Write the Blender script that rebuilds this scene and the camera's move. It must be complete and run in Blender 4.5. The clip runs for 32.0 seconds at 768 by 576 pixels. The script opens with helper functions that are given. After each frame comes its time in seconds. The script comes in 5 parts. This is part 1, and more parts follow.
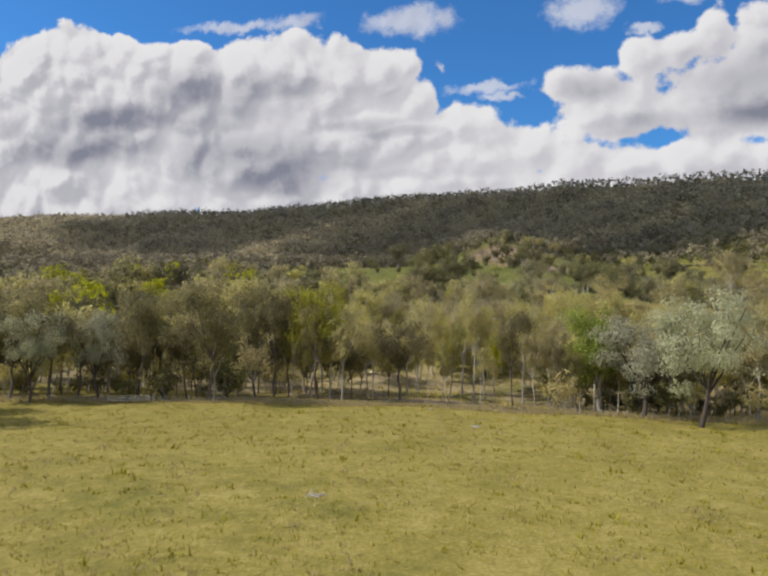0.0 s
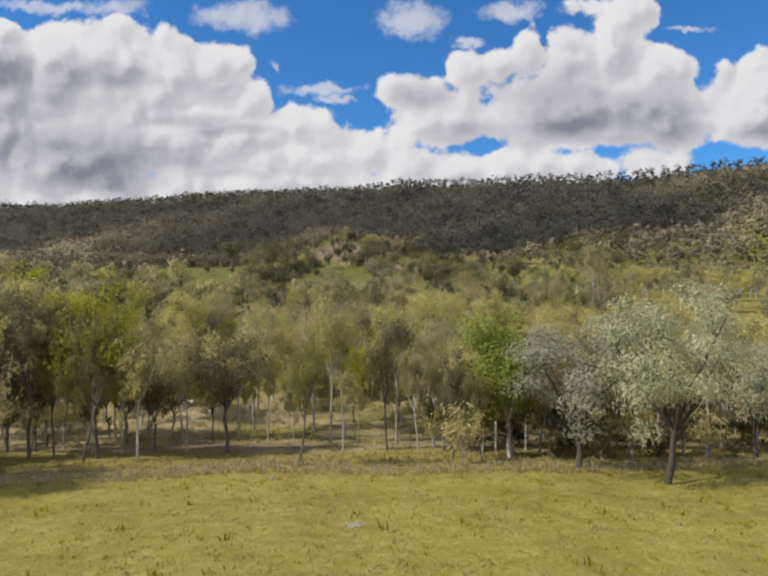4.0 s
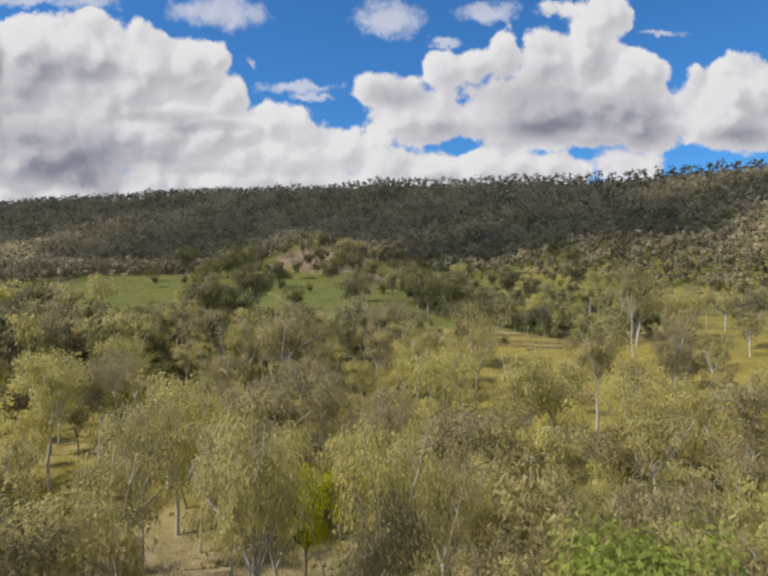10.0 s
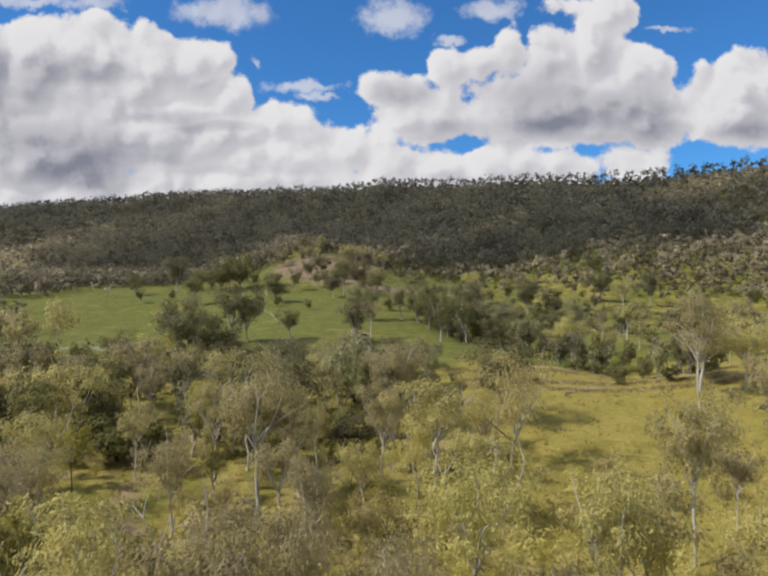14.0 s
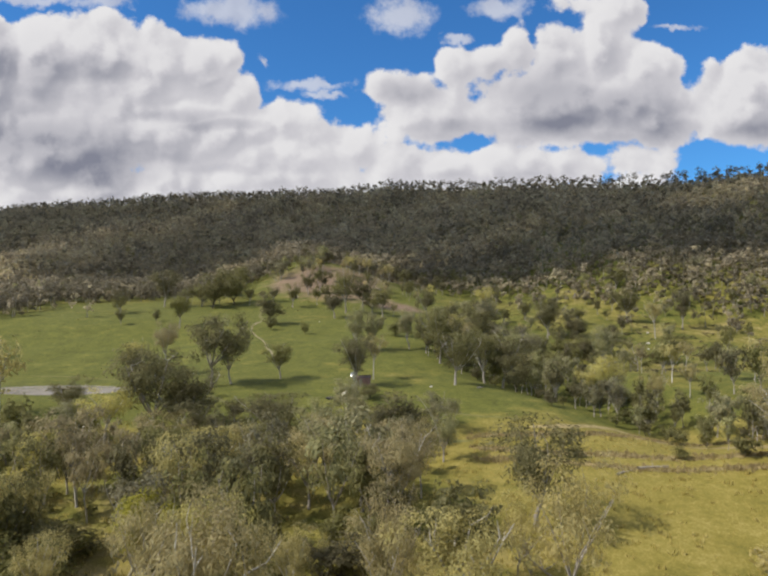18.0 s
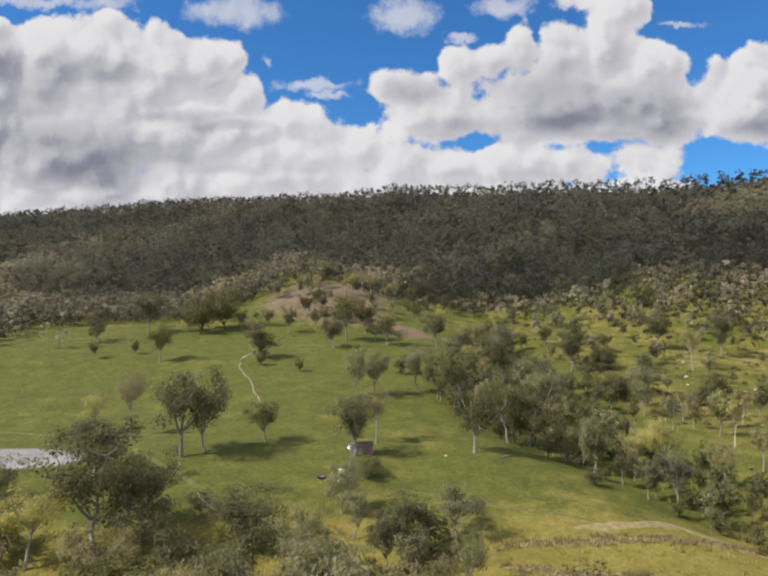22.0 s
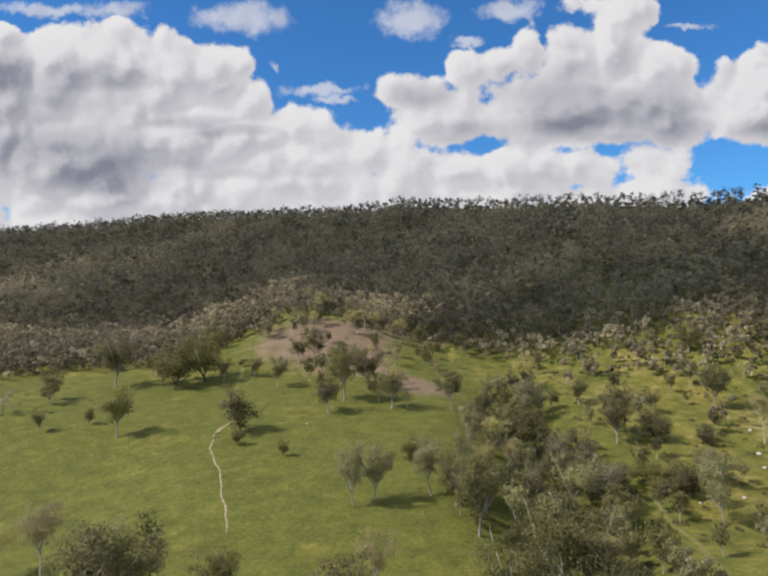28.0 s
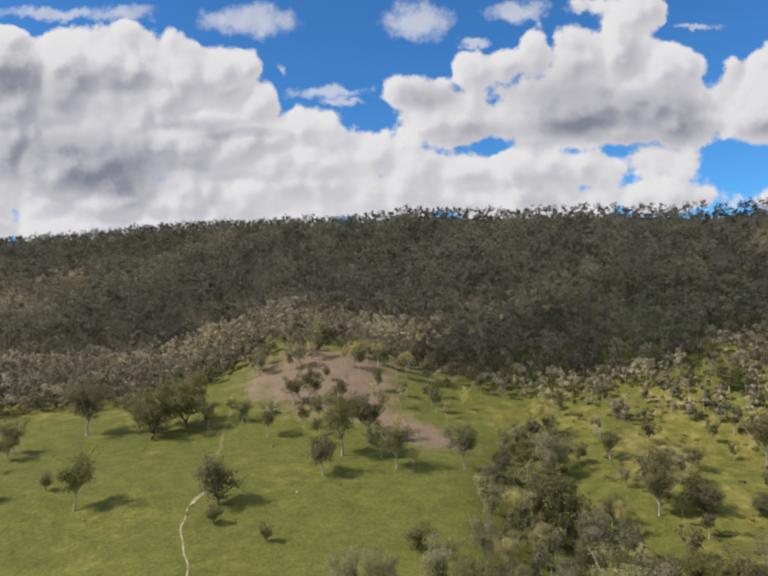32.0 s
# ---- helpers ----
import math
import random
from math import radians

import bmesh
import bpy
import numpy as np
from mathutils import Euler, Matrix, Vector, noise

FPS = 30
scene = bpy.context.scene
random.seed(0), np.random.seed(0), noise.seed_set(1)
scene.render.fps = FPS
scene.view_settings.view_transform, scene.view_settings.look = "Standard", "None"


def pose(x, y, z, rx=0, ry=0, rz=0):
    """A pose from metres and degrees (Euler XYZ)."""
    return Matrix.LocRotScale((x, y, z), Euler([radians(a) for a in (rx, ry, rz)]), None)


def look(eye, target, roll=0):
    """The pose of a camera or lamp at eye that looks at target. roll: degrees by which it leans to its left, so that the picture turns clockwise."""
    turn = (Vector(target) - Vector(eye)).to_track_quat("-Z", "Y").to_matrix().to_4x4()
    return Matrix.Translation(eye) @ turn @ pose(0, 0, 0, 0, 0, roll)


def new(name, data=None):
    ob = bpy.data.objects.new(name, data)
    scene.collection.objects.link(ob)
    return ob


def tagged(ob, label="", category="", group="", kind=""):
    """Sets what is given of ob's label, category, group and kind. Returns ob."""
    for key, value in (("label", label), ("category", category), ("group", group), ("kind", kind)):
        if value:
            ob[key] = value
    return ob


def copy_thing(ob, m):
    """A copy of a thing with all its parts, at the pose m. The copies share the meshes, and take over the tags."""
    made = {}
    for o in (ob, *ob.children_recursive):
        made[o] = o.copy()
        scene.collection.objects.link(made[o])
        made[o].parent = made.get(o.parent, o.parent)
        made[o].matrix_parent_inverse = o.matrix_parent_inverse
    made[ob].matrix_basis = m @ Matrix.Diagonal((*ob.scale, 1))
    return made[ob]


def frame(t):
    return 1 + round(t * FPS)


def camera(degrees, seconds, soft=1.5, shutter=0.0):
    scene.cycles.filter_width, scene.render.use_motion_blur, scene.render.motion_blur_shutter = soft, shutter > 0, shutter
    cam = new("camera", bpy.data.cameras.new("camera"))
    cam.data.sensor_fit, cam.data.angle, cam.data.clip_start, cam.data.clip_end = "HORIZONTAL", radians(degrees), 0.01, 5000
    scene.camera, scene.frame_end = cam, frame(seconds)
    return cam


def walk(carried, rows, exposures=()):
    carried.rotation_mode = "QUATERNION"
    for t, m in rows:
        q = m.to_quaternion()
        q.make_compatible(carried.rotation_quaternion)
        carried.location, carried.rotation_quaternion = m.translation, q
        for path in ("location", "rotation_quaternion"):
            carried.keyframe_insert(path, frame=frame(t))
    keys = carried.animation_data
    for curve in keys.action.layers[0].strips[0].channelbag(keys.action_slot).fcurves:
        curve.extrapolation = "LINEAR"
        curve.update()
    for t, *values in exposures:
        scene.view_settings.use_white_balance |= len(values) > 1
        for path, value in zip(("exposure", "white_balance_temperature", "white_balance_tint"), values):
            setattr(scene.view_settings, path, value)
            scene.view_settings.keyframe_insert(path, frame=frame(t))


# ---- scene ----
# camera: seconds, place, turn to the left, tilt up, lean
PATH = [
    (0.0, 0.00, -0.00, 15.00, 13.732, 1.051, 0.964),
    (0.5, -1.16, 4.68, 15.34, 12.659, 0.992, 0.766),
    (1.0, -2.29, 9.38, 15.50, 11.405, 0.996, 0.573),
    (1.5, -3.35, 14.17, 15.45, 10.022, 1.048, 0.438),
    (2.0, -4.41, 19.18, 15.37, 8.382, 1.128, 0.351),
    (2.5, -5.46, 24.44, 15.36, 6.374, 1.160, 0.281),
    (3.0, -6.40, 29.84, 15.39, 3.953, 1.207, 0.189),
    (3.5, -7.10, 35.44, 15.45, 1.178, 1.216, 0.118),
    (4.0, -7.51, 41.30, 15.72, -0.214, 1.239, 0.015),
    (4.5, -7.69, 47.18, 16.25, -1.045, 1.259, -0.113),
    (5.0, -7.72, 52.76, 16.94, -1.686, 1.248, -0.192),
    (5.5, -7.67, 58.00, 17.76, -2.090, 1.221, -0.216),
    (6.0, -7.61, 63.06, 18.70, -2.317, 1.207, -0.195),
    (6.5, -7.59, 68.06, 19.75, -2.447, 1.228, -0.119),
    (7.0, -7.63, 73.03, 20.81, -2.504, 1.257, 0.014),
    (7.5, -7.67, 77.80, 21.70, -2.495, 1.230, 0.139),
    (8.0, -7.67, 82.27, 22.52, -2.471, 1.194, 0.196),
    (9.0, -7.69, 90.76, 24.20, -2.387, 1.208, 0.160),
    (10.0, -7.40, 99.36, 26.20, -2.282, 1.148, 0.237),
    (11.0, -7.12, 108.06, 28.29, -2.134, 1.126, 0.186),
    (12.0, -6.99, 116.90, 30.59, -2.049, 1.075, 0.200),
    (13.0, -6.51, 125.73, 33.01, -1.891, 1.039, 0.065),
    (14.0, -6.17, 134.50, 35.44, -1.761, 1.038, -0.118),
    (15.0, -6.03, 143.19, 38.06, -1.621, 1.067, -0.012),
    (16.0, -5.63, 151.35, 40.95, -1.466, 0.993, 0.003),
    (17.0, -5.11, 159.61, 44.03, -1.369, 0.919, 0.110),
    (18.0, -4.73, 168.50, 46.91, -1.212, 0.917, 0.100),
    (19.0, -4.18, 177.33, 49.97, -1.038, 0.927, -0.006),
    (20.0, -4.00, 185.98, 53.28, -0.946, 0.891, -0.117),
    (21.0, -3.92, 194.56, 56.48, -0.872, 0.880, -0.157),
    (22.0, -3.82, 203.24, 59.83, -0.798, 0.881, -0.178),
    (23.0, -3.52, 211.73, 63.27, -0.718, 0.901, -0.232),
    (24.0, -3.12, 220.05, 66.29, -0.597, 1.006, -0.299),
    (25.0, -2.83, 228.50, 69.28, -0.511, 1.102, -0.324),
    (26.0, -2.48, 237.12, 72.86, -0.384, 1.152, -0.311),
    (27.0, -2.03, 245.53, 76.29, -0.249, 1.205, -0.354),
    (28.0, -1.58, 254.15, 79.88, -0.105, 1.231, -0.433),
    (29.0, -1.13, 263.00, 83.69, 0.051, 1.234, -0.420),
    (30.0, -0.82, 271.41, 87.36, 0.184, 1.267, -0.437),
    (31.0, -0.42, 279.75, 91.00, 0.351, 1.300, -0.446),
    (32.0, -0.00, 288.40, 94.59, 0.496, 1.380, -0.485),
]
cam = camera(60.05, 32.0, soft=2.3, shutter=0.5)


def heading(x, y, z, yaw, tilt, lean):
    a, b = radians(yaw), radians(tilt)
    way = Vector((-math.sin(a) * math.cos(b), math.cos(a) * math.cos(b), math.sin(b)))
    return look((x, y, z), Vector((x, y, z)) + way, lean)


walk(cam, [(t, heading(*row)) for t, *row in PATH])
# ---- end of camera ----

# ---------------------------------------------------------------- sky and sun
SUN_WAY = Vector((-0.70, -0.20, 0.70)).normalized()


class Nodes:
    """Short hand for building node trees."""

    def __init__(self, tree):
        self.tree = tree

    def add(self, kind, **values):
        node = self.tree.nodes.new(kind)
        for key, value in values.items():
            if key == "ins":
                for slot, v in value.items():
                    if isinstance(v, bpy.types.NodeSocket):
                        self.tree.links.new(v, node.inputs[slot])
                    else:
                        node.inputs[slot].default_value = v
            elif key == "op":
                node.operation = value
            elif key == "clamp":
                node.use_clamp = value
        return node

    def math(self, op, a, b=0.0, c=None, clamp=False):
        ins = {0: a, 1: b}
        if c is not None:
            ins[2] = c
        return self.add("ShaderNodeMath", op=op, ins=ins, clamp=clamp).outputs[0]

    def vec(self, op, a, b=(0, 0, 0)):
        node = self.add("ShaderNodeVectorMath", op=op, ins={0: a, 1: b})
        return node.outputs["Value"] if op in ("LENGTH", "DOT_PRODUCT") else node.outputs[0]

    def step(self, v, a, b, lo=0.0, hi=1.0):
        node = self.add("ShaderNodeMapRange", ins={0: v, 1: a, 2: b, 3: lo, 4: hi})
        node.interpolation_type = "SMOOTHSTEP"
        return node.outputs[0]

    def noise(self, vector, scale, detail=4.0, rough=0.55, lacunarity=2.0):
        return self.add("ShaderNodeTexNoise", ins={"Vector": vector, "Scale": scale, "Detail": detail, "Roughness": rough, "Lacunarity": lacunarity})

    def mix(self, f, a, b):
        node = self.add("ShaderNodeMix")
        node.data_type = "RGBA"
        for slot, v in ((0, f), (6, a), (7, b)):
            if isinstance(v, bpy.types.NodeSocket):
                self.tree.links.new(v, node.inputs[slot])
            else:
                node.inputs[slot].default_value = (*v, 1) if isinstance(v, tuple) and len(v) == 3 else v
        return node.outputs[2]


def ramp(n, f, stops):
    node = n.add("ShaderNodeValToRGB", ins={0: f})
    r = node.color_ramp
    for k, (at, colour) in enumerate(stops):
        e = r.elements[k] if k < 2 else r.elements.new(at)
        e.position, e.color = at, (*colour, 1)
    return node.outputs[0]


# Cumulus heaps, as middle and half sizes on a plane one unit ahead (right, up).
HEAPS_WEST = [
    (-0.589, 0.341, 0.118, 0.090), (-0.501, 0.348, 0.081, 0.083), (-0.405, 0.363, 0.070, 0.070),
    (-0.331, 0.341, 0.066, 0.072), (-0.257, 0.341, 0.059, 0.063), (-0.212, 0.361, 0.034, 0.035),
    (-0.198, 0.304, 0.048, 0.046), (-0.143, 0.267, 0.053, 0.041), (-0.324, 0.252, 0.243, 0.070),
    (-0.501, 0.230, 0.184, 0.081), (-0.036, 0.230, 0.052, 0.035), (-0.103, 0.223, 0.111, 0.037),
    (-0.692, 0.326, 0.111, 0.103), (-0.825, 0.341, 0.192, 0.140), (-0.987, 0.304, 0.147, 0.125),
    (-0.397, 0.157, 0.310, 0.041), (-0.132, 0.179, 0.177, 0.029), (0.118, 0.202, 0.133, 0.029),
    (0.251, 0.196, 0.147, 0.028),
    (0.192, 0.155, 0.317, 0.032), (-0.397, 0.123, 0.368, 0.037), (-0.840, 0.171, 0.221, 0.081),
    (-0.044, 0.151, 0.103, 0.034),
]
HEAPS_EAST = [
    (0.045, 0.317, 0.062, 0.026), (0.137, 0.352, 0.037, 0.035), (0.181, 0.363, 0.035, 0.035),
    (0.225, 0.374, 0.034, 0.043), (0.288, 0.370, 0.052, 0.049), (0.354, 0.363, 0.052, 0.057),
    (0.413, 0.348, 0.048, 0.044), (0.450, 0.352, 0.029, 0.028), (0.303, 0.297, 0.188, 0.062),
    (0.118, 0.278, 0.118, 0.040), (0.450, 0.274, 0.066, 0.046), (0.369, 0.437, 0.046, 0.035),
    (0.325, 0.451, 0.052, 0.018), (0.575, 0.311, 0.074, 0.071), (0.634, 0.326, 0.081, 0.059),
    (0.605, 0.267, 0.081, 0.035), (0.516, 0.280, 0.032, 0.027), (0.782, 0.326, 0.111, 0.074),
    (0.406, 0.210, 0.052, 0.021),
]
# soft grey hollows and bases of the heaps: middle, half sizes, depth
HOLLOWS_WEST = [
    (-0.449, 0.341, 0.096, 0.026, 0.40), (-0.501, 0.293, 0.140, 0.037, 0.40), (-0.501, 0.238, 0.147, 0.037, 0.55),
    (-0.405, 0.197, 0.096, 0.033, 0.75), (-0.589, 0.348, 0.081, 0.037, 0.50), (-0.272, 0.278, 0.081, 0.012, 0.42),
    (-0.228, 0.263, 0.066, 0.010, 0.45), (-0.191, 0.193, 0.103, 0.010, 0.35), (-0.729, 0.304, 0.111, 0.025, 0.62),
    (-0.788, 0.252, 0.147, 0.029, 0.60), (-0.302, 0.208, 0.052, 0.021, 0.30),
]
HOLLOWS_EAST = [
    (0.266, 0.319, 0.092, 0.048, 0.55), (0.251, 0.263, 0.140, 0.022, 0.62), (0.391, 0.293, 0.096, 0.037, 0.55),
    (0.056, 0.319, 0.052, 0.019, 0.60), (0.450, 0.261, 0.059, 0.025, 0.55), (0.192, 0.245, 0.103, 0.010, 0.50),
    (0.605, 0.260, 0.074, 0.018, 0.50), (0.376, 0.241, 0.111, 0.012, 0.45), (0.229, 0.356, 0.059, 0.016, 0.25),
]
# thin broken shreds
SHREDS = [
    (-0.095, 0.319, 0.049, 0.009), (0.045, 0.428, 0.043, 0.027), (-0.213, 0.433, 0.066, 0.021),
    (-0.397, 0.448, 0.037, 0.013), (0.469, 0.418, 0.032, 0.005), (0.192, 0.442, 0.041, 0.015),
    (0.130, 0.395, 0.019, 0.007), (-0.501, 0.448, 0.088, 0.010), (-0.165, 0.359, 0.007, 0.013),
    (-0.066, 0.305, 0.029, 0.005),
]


def heap_field():
    """Node group: from a place on the plane ahead to how deep inside the cloud it lies, and how far its surface bulges there."""
    group = bpy.data.node_groups.new("heap_field", "ShaderNodeTree")
    group.interface.new_socket("Place", in_out="INPUT", socket_type="NodeSocketVector")
    group.interface.new_socket("Inside", in_out="OUTPUT", socket_type="NodeSocketFloat")
    group.interface.new_socket("Bulge", in_out="OUTPUT", socket_type="NodeSocketFloat")
    n = Nodes(group)
    place = n.add("NodeGroupInput").outputs[0]
    warp = n.vec("SUBTRACT", n.noise(place, 7.0, 4.0, 0.55).outputs["Color"], (0.5, 0.5, 0.5))
    bent = n.vec("ADD", place, n.vec("MULTIPLY", warp, (0.040, 0.032, 0)))
    swirl = n.vec("ADD", place, n.vec("MULTIPLY", n.vec("SUBTRACT", n.noise(place, 16.0, 4.0, 0.6).outputs["Color"], (0.5, 0.5, 0.5)), (0.050, 0.042, 0)))

    def domes(scale, high):
        cell = n.add("ShaderNodeTexVoronoi", ins={"Vector": swirl, "Scale": scale})
        cell.feature = "SMOOTH_F1"
        cell.inputs["Smoothness"].default_value = 0.25
        return n.math("MULTIPLY", n.math("SUBTRACT", 0.40, cell.outputs["Distance"]), high / scale)

    inside = None
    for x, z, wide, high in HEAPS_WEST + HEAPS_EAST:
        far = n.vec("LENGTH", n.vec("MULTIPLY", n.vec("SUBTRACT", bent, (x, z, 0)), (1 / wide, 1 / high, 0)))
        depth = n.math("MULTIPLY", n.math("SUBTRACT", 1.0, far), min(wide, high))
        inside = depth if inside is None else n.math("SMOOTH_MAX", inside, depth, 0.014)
    lumps = n.math("ADD", domes(11.0, 0.75), n.math("ADD", domes(24.0, 0.70), domes(52.0, 0.35)))
    fray = n.math("MULTIPLY", n.math("SUBTRACT", n.noise(place, 30.0, 7.0, 0.62).outputs["Fac"], 0.5), 0.030)
    edge = n.math("ADD", n.math("ADD", inside, 0.010), n.math("ADD", n.math("MULTIPLY", lumps, 0.50), fray))
    bulge = n.math("ADD", n.math("MULTIPLY", n.math("MINIMUM", inside, 0.055), 0.75), n.math("ADD", lumps, n.math("MULTIPLY", fray, 0.5)))
    out = n.add("NodeGroupOutput")
    group.links.new(edge, out.inputs[0])
    group.links.new(bulge, out.inputs[1])
    return group


def make_sky():
    world = bpy.data.worlds.new("sky")
    scene.world = world
    world.use_nodes = True
    tree = world.node_tree
    tree.nodes.clear()
    n = Nodes(tree)
    sky = n.add("ShaderNodeTexSky")
    sky.sky_type = "NISHITA"
    sky.sun_disc = False
    sky.sun_elevation = math.asin(SUN_WAY.z)
    sky.sun_rotation = math.atan2(SUN_WAY.x, SUN_WAY.y)
    sky.altitude, sky.air_density, sky.dust_density, sky.ozone_density = 300, 1.0, 0.4, 2.0
    way = n.add("ShaderNodeTexCoord").outputs["Generated"]
    parts = n.add("ShaderNodeSeparateXYZ", ins={0: way})
    ahead = n.math("MAXIMUM", parts.outputs[1], 0.05)
    place = n.add("ShaderNodeCombineXYZ", ins={0: n.math("DIVIDE", parts.outputs[0], ahead), 1: n.math("DIVIDE", parts.outputs[2], ahead), 2: 0.0}).outputs[0]
    group = heap_field()

    def heap(at):
        node = n.add("ShaderNodeGroup")
        node.node_tree = group
        tree.links.new(at, node.inputs[0])
        return node.outputs

    here, bulge = heap(place)
    lit = heap(n.vec("ADD", place, (-0.011, 0.013, 0)))[1]
    cover = n.step(here, -0.002, 0.007)
    # fair-weather cloud over the rest of the sky
    rest = n.noise(way, 3.2, 6.0, 0.58).outputs["Fac"]
    behind = n.step(parts.outputs[1], 0.42, 0.22)
    high = n.step(parts.outputs[2], 0.45, 0.56)
    elsewhere = n.math("MAXIMUM", behind, high)
    cover = n.mix(elsewhere, cover, n.step(rest, 0.40, 0.56))
    # crowns bright to the upper left, hollows and flat bases grey
    relief = n.step(n.math("SUBTRACT", lit, bulge), -0.017, 0.017, -1.0, 1.0)
    soft = n.vec("ADD", place, n.vec("MULTIPLY", n.vec("SUBTRACT", n.noise(place, 9.0, 5.0, 0.6).outputs["Color"], (0.5, 0.5, 0.5)), (0.07, 0.045, 0)))
    shade = None
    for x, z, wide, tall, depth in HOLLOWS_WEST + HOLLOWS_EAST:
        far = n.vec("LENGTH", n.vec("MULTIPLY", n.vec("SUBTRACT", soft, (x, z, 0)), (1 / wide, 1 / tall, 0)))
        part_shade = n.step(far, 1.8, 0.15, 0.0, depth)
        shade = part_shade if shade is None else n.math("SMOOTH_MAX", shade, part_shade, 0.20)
    grey = n.math("ADD", n.math("MULTIPLY_ADD", relief, 0.22, 0.26), n.math("MULTIPLY", shade, 0.98))
    grey = n.math("MULTIPLY", grey, n.step(here, -0.01, 0.05, 0.45, 1.0), clamp=True)
    deepened = n.vec("MULTIPLY", sky.outputs[0], (0.34, 0.80, 1.24))
    torn = n.vec("ADD", place, n.vec("MULTIPLY", n.vec("SUBTRACT", n.noise(place, 22.0, 5.0, 0.62).outputs["Color"], (0.5, 0.5, 0.5)), (0.07, 0.05, 0)))
    least = None
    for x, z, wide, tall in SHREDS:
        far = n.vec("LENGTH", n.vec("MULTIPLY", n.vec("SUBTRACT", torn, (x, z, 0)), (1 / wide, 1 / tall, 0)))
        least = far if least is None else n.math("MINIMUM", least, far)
    frayed = n.math("ADD", n.math("SUBTRACT", 1.0, least), n.math("MULTIPLY", n.math("SUBTRACT", n.noise(place, 28.0, 6.0, 0.65).outputs["Fac"], 0.5), 1.8))
    shred = n.math("MULTIPLY", n.step(frayed, -0.45, 0.62), 0.62)
    white = ramp(n, grey, [(0.0, (0.87, 0.86, 0.86)), (0.36, (0.60, 0.59, 0.625)), (1.0, (0.225, 0.235, 0.295))])
    cover = n.math("MAXIMUM", cover, n.math("MULTIPLY", shred, n.math("SUBTRACT", 1.0, elsewhere)))
    clear = n.add("ShaderNodeBackground", ins={"Color": deepened, "Strength": SKY_STRENGTH})
    cloud = n.add("ShaderNodeBackground", ins={"Color": white, "Strength": CLOUD_STRENGTH})
    both = n.add("ShaderNodeMixShader", ins={0: cover, 1: clear.outputs[0], 2: cloud.outputs[0]})
    out = n.add("ShaderNodeOutputWorld")
    tree.links.new(both.outputs[0], out.inputs[0])


SKY_STRENGTH, CLOUD_STRENGTH = 0.115, 1.0
make_sky()
sun = new("sun", bpy.data.lights.new("sun", "SUN"))
sun.data.energy, sun.data.angle, sun.data.color = 4.9, radians(0.6), (1.0, 0.93, 0.83)
sun.matrix_world = look(SUN_WAY * 1500 + Vector((0, 300, 0)), (0, 300, 0))
scene.view_settings.exposure = 0.0

# ---------------------------------------------------------------- materials
def material(name, build):
    m = bpy.data.materials.new(name)
    m.use_nodes = True
    m.node_tree.nodes.clear()
    n = Nodes(m.node_tree)
    out = n.add("ShaderNodeOutputMaterial")
    m.node_tree.links.new(build(n), out.inputs[0])
    return m


def attribute(n, name):
    node = n.add("ShaderNodeAttribute")
    node.attribute_name = name
    return node.outputs["Fac"]


def foliage(name, dark, light, tip, clear=0.52, size=0.30):
    """Leaves: tint varies from plant to plant, from spray to spray and over the crown."""

    def build(n):
        info = n.math("FRACT", n.math("ADD", n.add("ShaderNodeObjectInfo").outputs["Random"], attribute(n, "own")))
        isle = n.add("ShaderNodeNewGeometry").outputs["Random Per Island"]
        spot = n.add("ShaderNodeNewGeometry").outputs["Position"]
        lump = n.math("ADD", n.math("MULTIPLY", n.noise(spot, size, 2.0).outputs["Fac"], 0.6), n.math("MULTIPLY", n.noise(spot, 0.06, 2.0).outputs["Fac"], 0.4))
        f = n.math("ADD", n.math("MULTIPLY", isle, 0.34), n.math("MULTIPLY", lump, 0.66))
        colour = ramp(n, f, [(0.15, dark), (0.55, light), (0.9, tip)])
        shift = n.add("ShaderNodeHueSaturation", ins={"Hue": n.math("MULTIPLY_ADD", info, 0.026, 0.485), "Saturation": n.math("MULTIPLY_ADD", info, 0.30, 0.88), "Value": n.math("MULTIPLY_ADD", info, 0.42, 0.79), "Color": colour})
        body = n.add("ShaderNodeBsdfPrincipled", ins={"Base Color": shift.outputs[0], "Roughness": 0.65, "Specular IOR Level": 0.2})
        through_leaf = n.add("ShaderNodeBsdfTranslucent", ins={"Color": shift.outputs[0]})
        return n.add("ShaderNodeMixShader", ins={0: clear, 1: body.outputs[0], 2: through_leaf.outputs[0]}).outputs[0]

    return material(name, build)


